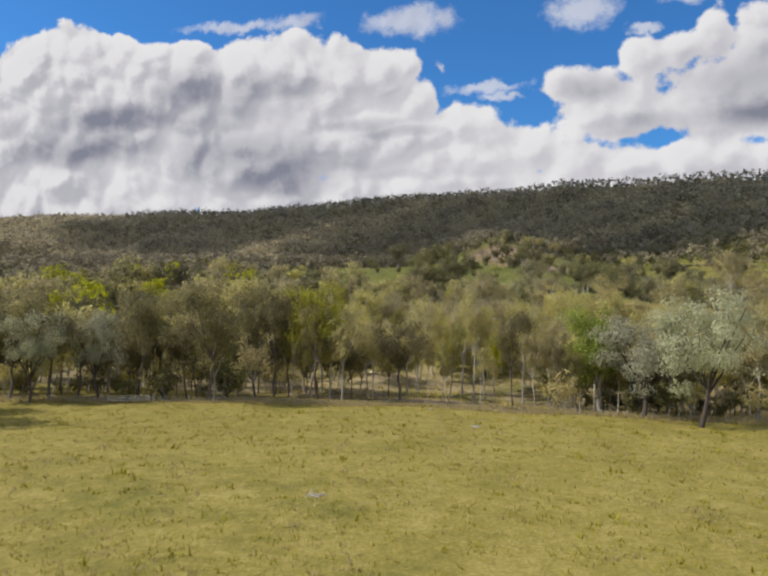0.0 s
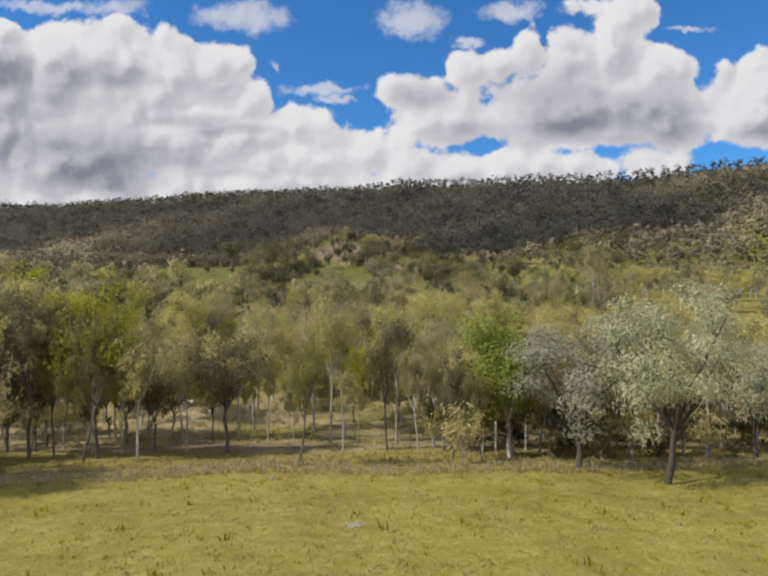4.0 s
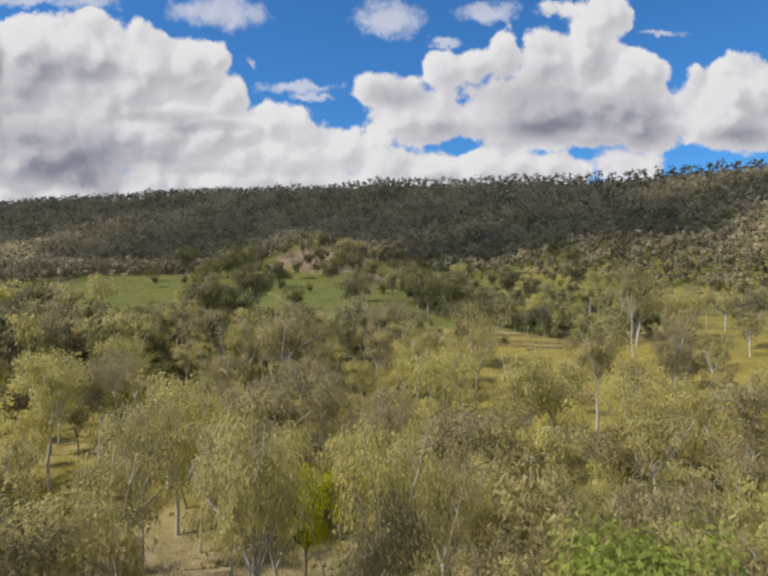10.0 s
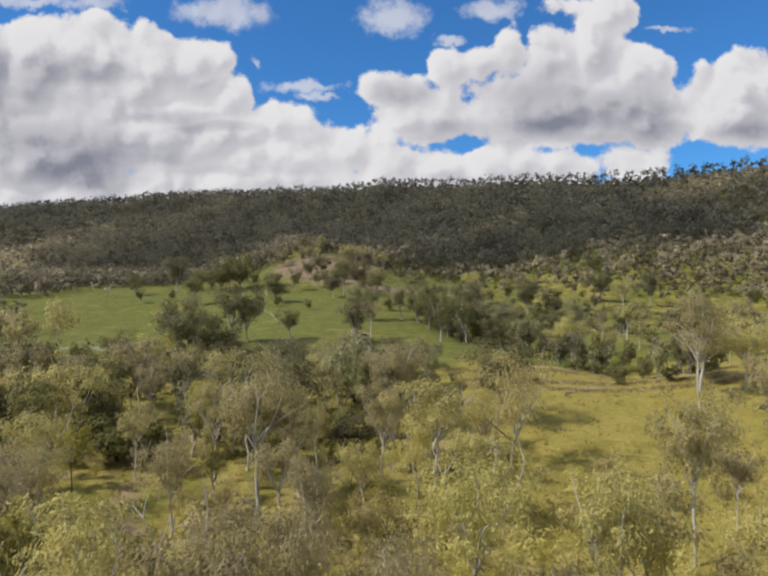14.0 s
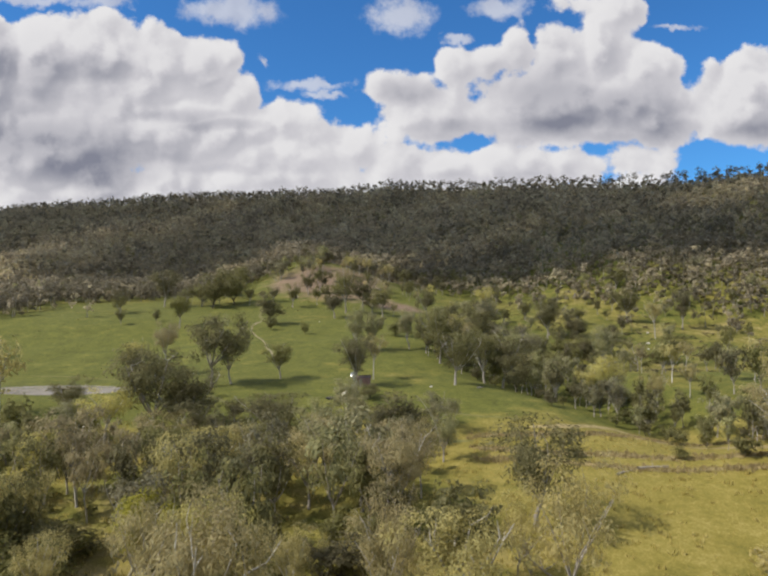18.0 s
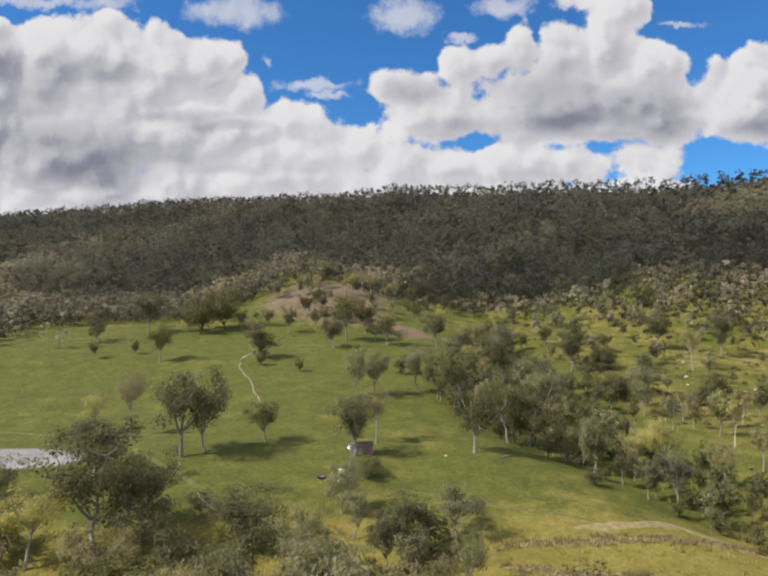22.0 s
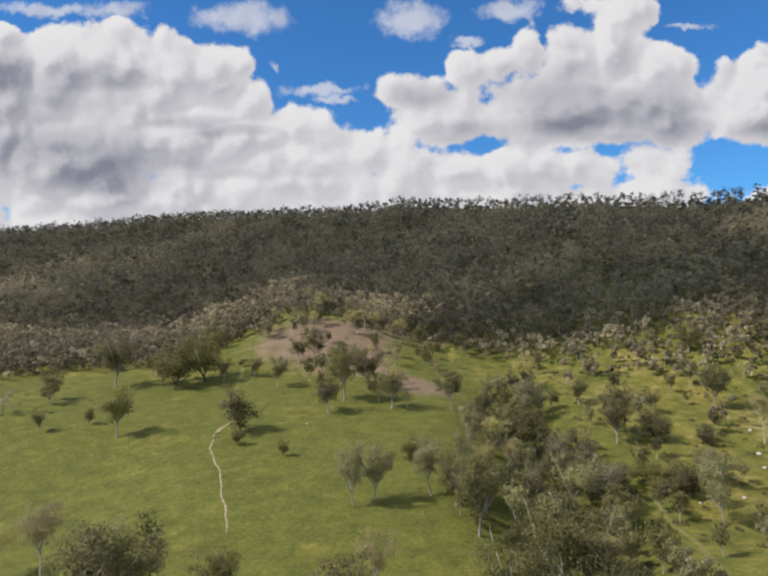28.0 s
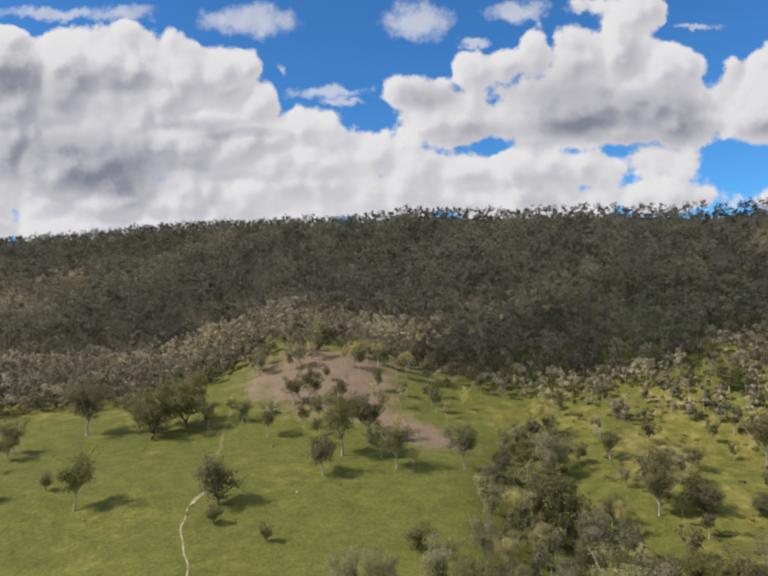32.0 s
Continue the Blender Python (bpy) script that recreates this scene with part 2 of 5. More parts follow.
def rough(name, stops, scale=3.0, roughness=0.85, bump=0.4, stretch=(1, 1, 1), metal=0.0):
    """A rough solid: two sizes of mottling and relief."""

    def build(n):
        at = n.vec("MULTIPLY", n.add("ShaderNodeTexCoord").outputs["Object"], stretch)
        a, b = n.noise(at, scale, 5.0).outputs["Fac"], n.noise(at, scale * 7.3, 4.0).outputs["Fac"]
        f = n.math("ADD", n.math("MULTIPLY", a, 0.65), n.math("MULTIPLY", b, 0.35))
        colour = ramp(n, f, stops)
        relief = n.add("ShaderNodeBump", ins={"Strength": bump, "Distance": 0.05, "Height": b})
        return n.add("ShaderNodeBsdfPrincipled", ins={"Base Color": colour, "Roughness": roughness, "Metallic": metal, "Normal": relief.outputs[0]}).outputs[0]

    return material(name, build)


def ground_material():
    def build(n):
        at = n.add("ShaderNodeNewGeometry").outputs["Position"]
        big, mid = n.noise(at, 0.030, 4.0).outputs["Fac"], n.noise(at, 0.16, 5.0, 0.62).outputs["Fac"]
        small, tiny = n.noise(at, 0.8, 5.0, 0.70).outputs["Fac"], n.noise(at, 3.2, 4.0, 0.65).outputs["Fac"]
        f = n.math("ADD", n.math("MULTIPLY", mid, 0.28), n.math("ADD", n.math("MULTIPLY", small, 0.36), n.math("MULTIPLY", tiny, 0.36)))
        lush = ramp(n, f, [(0.37, (0.052, 0.064, 0.013)), (0.5, (0.105, 0.112, 0.022)), (0.63, (0.180, 0.178, 0.038))])
        dry = ramp(n, f, [(0.34, (0.122, 0.112, 0.021)), (0.5, (0.214, 0.178, 0.038)), (0.66, (0.335, 0.282, 0.092))])
        litter = ramp(n, f, [(0.34, (0.113, 0.095, 0.050)), (0.5, (0.239, 0.194, 0.106)), (0.66, (0.423, 0.338, 0.203))])
        soil = ramp(n, f, [(0.30, (0.108, 0.076, 0.048)), (0.5, (0.192, 0.138, 0.092)), (0.7, (0.300, 0.228, 0.160))])
        spread = n.math("MULTIPLY", n.math("SUBTRACT", n.math("ADD", n.math("MULTIPLY", big, 0.5), n.math("MULTIPLY", mid, 0.5)), 0.5), 1.6)

        def mask(name):
            return n.step(n.math("ADD", attribute(n, name), spread), 0.25, 0.75)

        colour = n.mix(mask("dry"), lush, dry)
        colour = n.mix(mask("litter"), colour, litter)
        colour = n.mix(mask("soil"), colour, soil)
        relief = n.add("ShaderNodeBump", ins={"Strength": 0.7, "Distance": 0.25, "Height": f})
        return n.add("ShaderNodeBsdfPrincipled", ins={"Base Color": colour, "Roughness": 0.9, "Specular IOR Level": 0.2, "Normal": relief.outputs[0]}).outputs[0]

    return material("grassland", build)


def tone_foliage(name, stops):
    """Leaves of far woods: the tint follows each tree's tone, which also carries painted shade."""

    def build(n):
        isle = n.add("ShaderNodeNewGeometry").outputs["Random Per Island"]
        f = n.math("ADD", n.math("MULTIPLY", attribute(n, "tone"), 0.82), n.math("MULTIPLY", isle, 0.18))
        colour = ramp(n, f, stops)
        body = n.add("ShaderNodeBsdfPrincipled", ins={"Base Color": colour, "Roughness": 0.65, "Specular IOR Level": 0.25})
        through_leaf = n.add("ShaderNodeBsdfTranslucent", ins={"Color": colour})
        return n.add("ShaderNodeMixShader", ins={0: 0.48, 1: body.outputs[0], 2: through_leaf.outputs[0]}).outputs[0]

    return material(name, build)


GRASSLAND = ground_material()
LEAF_GUM = foliage("leaf_gum", (0.238, 0.209, 0.090), (0.440, 0.390, 0.180), (0.625, 0.555, 0.295))
LEAF_YELLOW = foliage("leaf_yellow_green", (0.160, 0.160, 0.032), (0.370, 0.355, 0.060), (0.600, 0.560, 0.100))
LEAF_OLIVE = foliage("leaf_olive", (0.126, 0.116, 0.047), (0.236, 0.212, 0.089), (0.395, 0.350, 0.168))
LEAF_SILVER = foliage("leaf_silver", (0.200, 0.208, 0.128), (0.450, 0.455, 0.300), (0.690, 0.685, 0.500))
LEAF_BRIGHT = foliage("leaf_bright", (0.110, 0.165, 0.020), (0.310, 0.400, 0.045), (0.540, 0.610, 0.100))
LEAF_DARK = foliage("leaf_dark", (0.092, 0.090, 0.042), (0.185, 0.174, 0.080), (0.320, 0.290, 0.150))
LEAF_GREY = foliage("leaf_grey", (0.150, 0.150, 0.078), (0.300, 0.285, 0.155), (0.540, 0.500, 0.310))
LEAF_RUST = foliage("leaf_rust", (0.310, 0.268, 0.108), (0.520, 0.455, 0.195), (0.680, 0.610, 0.320))
# distance haze is put into these leaf colours: greyed, with a little extra blue
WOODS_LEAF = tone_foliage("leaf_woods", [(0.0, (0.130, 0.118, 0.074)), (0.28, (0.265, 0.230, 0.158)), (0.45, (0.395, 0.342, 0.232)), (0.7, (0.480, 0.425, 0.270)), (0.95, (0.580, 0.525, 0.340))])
BARK_PALE = rough("bark_pale", [(0.3, (0.15, 0.13, 0.11)), (0.5, (0.31, 0.28, 0.24)), (0.7, (0.54, 0.50, 0.44))], 1.2, 0.8, 0.3, (1, 1, 0.25))
BARK_WHITE = rough("bark_white", [(0.3, (0.20, 0.18, 0.155)), (0.5, (0.42, 0.395, 0.35)), (0.7, (0.62, 0.59, 0.54))], 1.2, 0.8, 0.3, (1, 1, 0.25))
BARK_BROWN = rough("bark_brown", [(0.3, (0.060, 0.048, 0.036)), (0.5, (0.125, 0.102, 0.080)), (0.7, (0.250, 0.215, 0.175))], 1.8, 0.9, 0.6, (1, 1, 0.2))
BARK_DARK = rough("bark_dark", [(0.3, (0.030, 0.024, 0.018)), (0.5, (0.070, 0.055, 0.042)), (0.7, (0.140, 0.115, 0.090))], 2.2, 0.9, 0.8, (1, 1, 0.2))
WOOD_GREY = rough("weathered_wood", [(0.3, (0.16, 0.14, 0.12)), (0.5, (0.30, 0.27, 0.23)), (0.7, (0.45, 0.42, 0.38))], 4.0, 0.85, 0.5, (1, 1, 0.15))
WOOD_BROWN = rough("stained_boards", [(0.3, (0.14, 0.075, 0.060)), (0.5, (0.25, 0.150, 0.120)), (0.7, (0.36, 0.240, 0.200))], 3.0, 0.8, 0.4, (1, 1, 0.2))
TIN_RUST = rough("rusty_tin", [(0.3, (0.10, 0.060, 0.050)), (0.5, (0.17, 0.115, 0.100)), (0.7, (0.25, 0.200, 0.180))], 1.5, 0.6, 0.2, metal=0.2)
TIN_WHITE = rough("pale_tin", [(0.3, (0.60, 0.58, 0.54)), (0.5, (0.75, 0.74, 0.70)), (0.7, (0.82, 0.82, 0.80))], 1.2, 0.5, 0.1)
TANK_CREAM = rough("cream_plastic", [(0.3, (0.52, 0.48, 0.38)), (0.5, (0.68, 0.64, 0.53)), (0.7, (0.78, 0.75, 0.66))], 1.0, 0.5, 0.1)
STEEL = rough("galvanised_steel", [(0.3, (0.30, 0.31, 0.32)), (0.5, (0.45, 0.46, 0.47)), (0.7, (0.60, 0.61, 0.62))], 4.0, 0.45, 0.1, metal=0.7)
RUBBER = rough("old_rubber", [(0.3, (0.012, 0.012, 0.012)), (0.5, (0.028, 0.027, 0.026)), (0.7, (0.060, 0.056, 0.052))], 3.0, 0.8, 0.3)
DIRT = rough("pale_dirt", [(0.35, (0.150, 0.124, 0.062)), (0.5, (0.290, 0.240, 0.150)), (0.65, (0.450, 0.390, 0.290))], 0.5, 0.95, 0.6)
STRAW_MAT = rough("flattened_straw", [(0.3, (0.150, 0.118, 0.042)), (0.5, (0.270, 0.215, 0.090)), (0.7, (0.420, 0.345, 0.175))], 0.6, 0.95, 0.8)
WORN_GRASS = rough("worn_grass", [(0.3, (0.090, 0.092, 0.022)), (0.5, (0.140, 0.135, 0.034)), (0.7, (0.220, 0.195, 0.065))], 0.6, 0.95, 0.6)
STONE_PALE = rough("pale_stone", [(0.3, (0.34, 0.31, 0.27)), (0.5, (0.52, 0.49, 0.44)), (0.7, (0.68, 0.66, 0.62))], 2.0, 0.85, 0.6)
STRAW = foliage("straw", (0.250, 0.200, 0.088), (0.425, 0.350, 0.150), (0.620, 0.550, 0.300), 0.45, 0.8)
BLADE = foliage("grass_blade", (0.16, 0.142, 0.032), (0.23, 0.196, 0.042), (0.32, 0.255, 0.07), 0.3, 0.15)


def cloud_material():
    """Thin cloud: part of the sunlight passes, so that its shade is soft and uneven."""

    def build(n):
        at = n.add("ShaderNodeNewGeometry").outputs["Position"]
        body = n.add("ShaderNodeBsdfDiffuse", ins={"Color": (0.80, 0.80, 0.81, 1)})
        gap = n.add("ShaderNodeBsdfTransparent")
        share = n.step(n.noise(at, 0.006, 4.0).outputs["Fac"], 0.30, 0.70, 0.30, 0.78)
        return n.add("ShaderNodeMixShader", ins={0: share, 1: gap.outputs[0], 2: body.outputs[0]}).outputs[0]

    return material("cloud_white", build)


CLOUD_WHITE = cloud_material()


def pond_material():
    def build(n):
        at = n.add("ShaderNodeNewGeometry").outputs["Position"]
        wave = n.add("ShaderNodeBump", ins={"Strength": 0.15, "Distance": 0.02, "Height": n.noise(at, 2.5, 3.0).outputs["Fac"]})
        colour = ramp(n, n.noise(at, 0.2, 3.0).outputs["Fac"], [(0.35, (0.28, 0.25, 0.23)), (0.65, (0.38, 0.35, 0.33))])
        return n.add("ShaderNodeBsdfPrincipled", ins={"Base Color": colour, "Roughness": 0.10, "IOR": 1.33, "Normal": wave.outputs[0]}).outputs[0]

    return material("muddy_water", build)


WATER = pond_material()

# ---------------------------------------------------------------- lie of the land
def smooth(a, b, v):
    q = np.clip((v - a) / (b - a), 0, 1)
    return q * q * (3 - 2 * q)


def hump(v, mid, wide):
    return np.exp(-(((v - mid) / wide) ** 2))


VALLEY_Y = [-4000, 0, 110, 128, 150, 166, 184, 205, 240, 262, 285, 320, 345, 370, 395, 430, 470, 500, 545, 580, 640, 720, 4000]
VALLEY_Z = [30, 0, -3.9, -5.2, -7.6, -9.4, -8.6, -1.5, 3.2, 5.0, 8.6, 13.2, 17.0, 20.3, 21.4, 26.0, 31.0, 35.5, 39.5, 43.0, 47.0, 50, 70]
RIDGE_X = [-4000, -900, -520, -250, -60, 16, 150, 294, 420, 700, 4000]
RIDGE_Y = [700, 1010, 1150, 1190, 1150, 1118, 1010, 898, 810, 640, -600]
RIDGE_Z = [120, 148, 171, 199, 198, 203, 187, 172, 172, 165, 140]


POND = 18.0
GULLY_Y = [300, 335, 360, 385, 405, 430, 460, 500, 560, 640]
GULLY_X = [84, 75, 67, 55, 46, 43, 47, 48, 56, 80]
GULLY_W = [11, 11, 12, 15, 19, 26, 24, 20, 10, 6]


FENCE_X = [-110, -77, -66, -46, -24, 0, 14, 24, 45, 80]
FENCE_Y = [86, 100, 105, 117, 121.5, 121.8, 121.5, 122.5, 125, 132]


def ripple(x, y, seed, size):
    """Smooth relief between -1 and 1 from a few crossing waves."""
    out = 0
    for n in range(5):
        a, b = math.sin(seed * 7.1 + n * 2.4) * 3.1, 2.1 + math.sin(seed * 3.3 + n * 5.7)
        out = out + np.sin((x * math.cos(a) + y * math.sin(a)) * b / size * 3 + n * 1.7 + seed)
    return out / 5


def ground(x, y):
    """Height of the ground, for numbers or arrays."""
    x, y = np.asarray(x, float), np.asarray(y, float)
    bend = y + 10 * np.sin(x / 70) * smooth(130, 200, y) * (1 - smooth(300, 400, y)) - 0.09 * np.clip(x, -100, 60) * (1 - smooth(150, 200, y)) * smooth(90, 120, y)
    z = np.interp(bend, VALLEY_Y, VALLEY_Z)
    z = (z + np.interp(bend - 7, VALLEY_Y, VALLEY_Z) + np.interp(bend + 7, VALLEY_Y, VALLEY_Z)) / 3
    # the steep bank over the creek bed, and the wooded gully between the paddocks
    z = z + 3.0 * hump(x, -46, 13) * hump(y, 181, 9)
    gully = np.interp(y, GULLY_Y, GULLY_X)
    z = z - 6.5 * hump(x, gully, 20) * smooth(300, 345, y) * (1 - smooth(520, 640, y))
    # the low right paddock, the pond hollow and the left slope
    z = z - 9.0 * smooth(25, 70, x) * smooth(390, 440, y) * (1 - smooth(480, 600, y))
    z = z - 5.0 * smooth(-50, -105, x) * smooth(345, 420, y) * (1 - smooth(440, 520, y))
    z = z + 4.0 * smooth(55, 95, x) * smooth(190, 240, y) * (1 - smooth(300, 350, y))
    # the bare knoll
    z = z + 19 * hump(x, -35, 62) * hump(y, 640, 48)
    # the long wooded hill
    ridge = np.interp(x, RIDGE_X, RIDGE_Y)
    slant = np.interp(x, [-900, -300, -100, 60, 200, 4000], [0.95, 1.0, 0.97, 0.86, 0.78, 0.78])
    off = (ridge - y) * slant
    up = np.clip(1 - off / np.interp(x, [-300, 60, 300], [440, 400, 330]), 0, None)
    top = np.interp(x, RIDGE_X, RIDGE_Z)
    low = z
    rise = (top - 52) * np.minimum(up, 1) ** 1.18 - np.clip(-off, 0, 500) * 0.25
    rise = rise + 24 * hump(x + 0.22 * (y - 650), -46, 46) * smooth(630, 700, y) * (1 - smooth(770, 900, y)) - 9 * hump(x, -150, 55) * hump(y, 800, 70)
    spur = 9 * ripple(x, y, 1.0, 260) + 4 * ripple(x, y, 2.0, 110)
    z = low * (1 - smooth(0.02, 0.35, up)) + 52 * smooth(0.02, 0.35, up) + rise + spur * smooth(0.0, 0.3, up) * (1 - 0.75 * smooth(0.75, 1.0, up))
    far = smooth(900, 2500, np.hypot(x, y - 500))
    z = z * (1 - far) + (40 + 25 * ripple(x, y, 4.0, 2600)) * far
    # the farm pond's bowl
    rim = np.hypot((x + 101) / 25, (y - 379) / 11.5)
    z = np.where(rim < 1.35, np.minimum(z, POND + 0.25 + (rim - 1) * 3.2), z)
    return z + 0.35 * ripple(x, y, 3.0, 34) * smooth(-40, 20, y) + 0.10 * ripple(x, y, 5.0, 9)


def height(x, y):
    return float(ground(x, y))

# ---------------------------------------------------------------- builders
def mesh_from(name, verts, faces, mats, index=None, attrs=None, smooth_faces=False):
    """A mesh from corners and faces: one array of faces, or a list of arrays with three or four corners a face."""
    me = bpy.data.meshes.new(name)
    verts = np.asarray(verts, np.float32)
    sets = [np.asarray(f, np.int32) for f in faces] if isinstance(faces, list) and isinstance(faces[0], np.ndarray) else [np.asarray(faces, np.int32)]
    corners = np.concatenate([f.ravel() for f in sets])
    sizes = np.concatenate([np.full(len(f), f.shape[1], np.int32) for f in sets])
    me.vertices.add(len(verts))
    me.vertices.foreach_set("co", verts.ravel())
    me.loops.add(len(corners))
    me.loops.foreach_set("vertex_index", corners)
    me.polygons.add(len(sizes))
    me.polygons.foreach_set("loop_start", (np.cumsum(sizes) - sizes).astype(np.int32))
    if index is not None:
        me.polygons.foreach_set("material_index", np.asarray(index, np.int32))
    if smooth_faces:
        me.polygons.foreach_set("use_smooth", np.ones(len(sizes), bool))
    for m in mats:
        me.materials.append(m)
    me.update(calc_edges=True)
    for key, values in (attrs or {}).items():
        me.attributes.new(key, "FLOAT", "POINT").data.foreach_set("value", np.asarray(values, np.float32))
    me.validate()
    return me


def part_mesh(name, me, parent, label=""):
    ob = new(name, me)
    ob.parent = parent
    return tagged(ob, label) if label else ob


def part(name, bm, mat, parent, label=""):
    me = bpy.data.meshes.new(name)
    bm.to_mesh(me)
    bm.free()
    me.materials.append(mat)
    return part_mesh(name, me, parent, label)

# ---------------------------------------------------------------- the ground sheet
def steps(edges):
    out = [edges[0][0]]
    for a, b, s in edges:
        out += list(np.linspace(a, b, max(2, int(round((b - a) / s)) + 1))[1:])
    return np.array(out)


def cover(x, y):
    """What grows where: shares of dry grass, leaf litter and bare soil."""
    n = ripple(x, y, 6.0, 40) * 0.10
    dry = 0.40 + n * 1.5
    field = 1 - smooth(118, 130, y)
    dry = np.where(y < 125, 0.78 + 0.12 * ripple(x, y, 7.0, 60), dry)
    edge = smooth(114, 122, y) * (1 - smooth(140, 158, y))
    dry = dry + 0.5 * edge
    dry = dry + 0.20 * smooth(150, 200, y) * (1 - smooth(330, 350, y)) + 0.25 * smooth(10, 40, x) * smooth(215, 240, y) * (1 - smooth(330, 355, y))
    green = smooth(318, 345, y) * (1 - smooth(560, 600, y))
    dry = dry - 0.22 * green + 0.26 * smooth(60, 100, x) * green - 0.15 * smooth(580, 620, y)
    flats = hump(y, 318, 9) * smooth(0, 15, x) * (1 - smooth(80, 110, x))
    dry = dry + 0.35 * flats
    woods = smooth(132, 150, y) * (1 - smooth(290, 330, y)) * (1 - smooth(14, 30, x) * smooth(205, 225, y))
    litter = 0.15 * hump(y - np.interp(x, FENCE_X, FENCE_Y), 4, 6) + (0.34 + 0.36 * (1 - smooth(185, 205, y))) * woods - 0.45 * hump(x, -28, 12) * hump(y, 168, 8)
    hill = smooth(605, 685, y + np.clip(x, -50, 400) * 0.55 - 75 * smooth(20, 70, x))
    litter = np.maximum(litter, 0.58 * hill - 0.25 * smooth(90, 160, x) * (1 - smooth(700, 800, y)))
    litter = litter + 0.24 * smooth(60, 100, x) * smooth(400, 440, y) * (1 - smooth(600, 640, y))
    soil = 1.05 * hump(x + 0.10 * (y - 600), -32, 42) * hump(y, 618, 40) + 0.85 * hump(x - 0.5 * (570 - y), 6, 14) * hump(y, 562, 24)
    soil = soil + 0.95 * hump(x, -46, 9) * hump(y, 186, 6) + 0.85 * hump(x, -41, 5) * hump(y, 226, 7) + 0.9 * hump(x, -36, 22) * hump(y, 152, 6) + 0.8 * hump(x, -10, 12) * hump(y, 174, 5) + 0.8 * hump(x + 0.25 * (y - 240), -44, 4) * hump(y, 241, 13) + 0.5 * hump(x, 12, 8) * hump(y, 200, 5) + 0.35 * edge * hump(x, -30, 30)
    return np.clip(dry, 0, 1), np.clip(litter, 0, 1), np.clip(soil, 0, 1)


XS = steps([(-4600, -1200, 340), (-1200, -420, 26), (-420, -170, 8), (-170, 170, 3.0), (170, 420, 8), (420, 1000, 26), (1000, 4600, 360)])
YS = steps([(-4600, -400, 350), (-400, -30, 30), (-30, 340, 2.2), (340, 660, 3.2), (660, 1240, 7), (1240, 2000, 40), (2000, 4600, 300)])
GX, GY = np.meshgrid(XS, YS)
GZ = ground(GX, GY)


def sheet():
    nx, ny = len(XS), len(YS)
    verts = np.stack([GX, GY, GZ], -1).reshape(-1, 3)
    a = (np.arange(ny - 1)[:, None] * nx + np.arange(nx - 1)).ravel()
    quads = np.stack([a, a + 1, a + nx + 1, a + nx], 1)
    dry, litter, soil = cover(GX.ravel(), GY.ravel())
    me = mesh_from("ground", verts, quads, [GRASSLAND], attrs=dict(dry=dry, litter=litter, soil=soil), smooth_faces=True)
    return tagged(new("ground", me), "rolling grassland with dry patches, creek bed and wooded hill", "ground", kind="structure")


sheet()

# ---------------------------------------------------------------- trees
def tube(points, radii, sides=6):
    """Corners and faces of a tapering tube along points."""
    points, verts, quads = np.asarray(points, float), [], []
    for k, (p, r) in enumerate(zip(points, radii)):
        way = points[min(k + 1, len(points) - 1)] - points[max(k - 1, 0)]
        way = way / (np.linalg.norm(way) + 1e-9)
        side = np.cross(way, (0.31, 0.95, 0.05))
        side /= np.linalg.norm(side) + 1e-9
        other = np.cross(way, side)
        for s in range(sides):
            a = 2 * math.pi * s / sides
            verts.append(p + r * (math.cos(a) * side + math.sin(a) * other))
        if k:
            b = (k - 1) * sides
            quads += [(b + s, b + (s + 1) % sides, b + sides + (s + 1) % sides, b + sides + s) for s in range(sides)]
    return verts, quads


def gather(pieces):
    verts, quads = [], []
    for v, q in pieces:
        base = len(verts)
        verts += v
        quads += [tuple(i + base for i in f) for f in q]
    return verts, quads


def sprays(rng, centres, size, droop=0.4, out=None, slim=0.58):
    """Leaf sprays: a small pointed blade of three corners at each centre, spread to the light on the outside of the crown."""
    count = len(centres)
    face = rng.normal(size=(count, 3)) * 0.36 + (0, 0, 0.5)
    if out is not None:
        face = face + out / (np.linalg.norm(out, axis=1, keepdims=True) + 1e-6) * 0.9
    face /= np.linalg.norm(face, axis=1, keepdims=True)
    along = rng.normal(size=(count, 3)) - (0, 0, droop)
    along -= face * (along * face).sum(1, keepdims=True)
    along /= np.linalg.norm(along, axis=1, keepdims=True) + 1e-9
    across = np.cross(face, along)
    size = (np.asarray(size) * rng.uniform(0.6, 1.35, count))[:, None]
    a, b = along * size, across * size * slim
    lift = rng.normal(size=(count, 3)) * size * 0.12
    verts = np.stack([centres - a * 0.5 + b * 0.5, centres - a * 0.5 - b * 0.5 + lift, centres + a * 0.5], 1).reshape(-1, 3)
    return verts, np.arange(count * 3).reshape(-1, 3)


def limb_path(rng, start, way, length, bends=4, wander=0.12, lift=0.25):
    points, at, way = [np.array(start, float)], np.array(start, float), np.array(way, float)
    for _ in range(bends):
        way = way + rng.normal(size=3) * wander + (0, 0, lift * 0.3)
        way /= np.linalg.norm(way)
        at = at + way * length / bends
        points.append(at.copy())
    return points


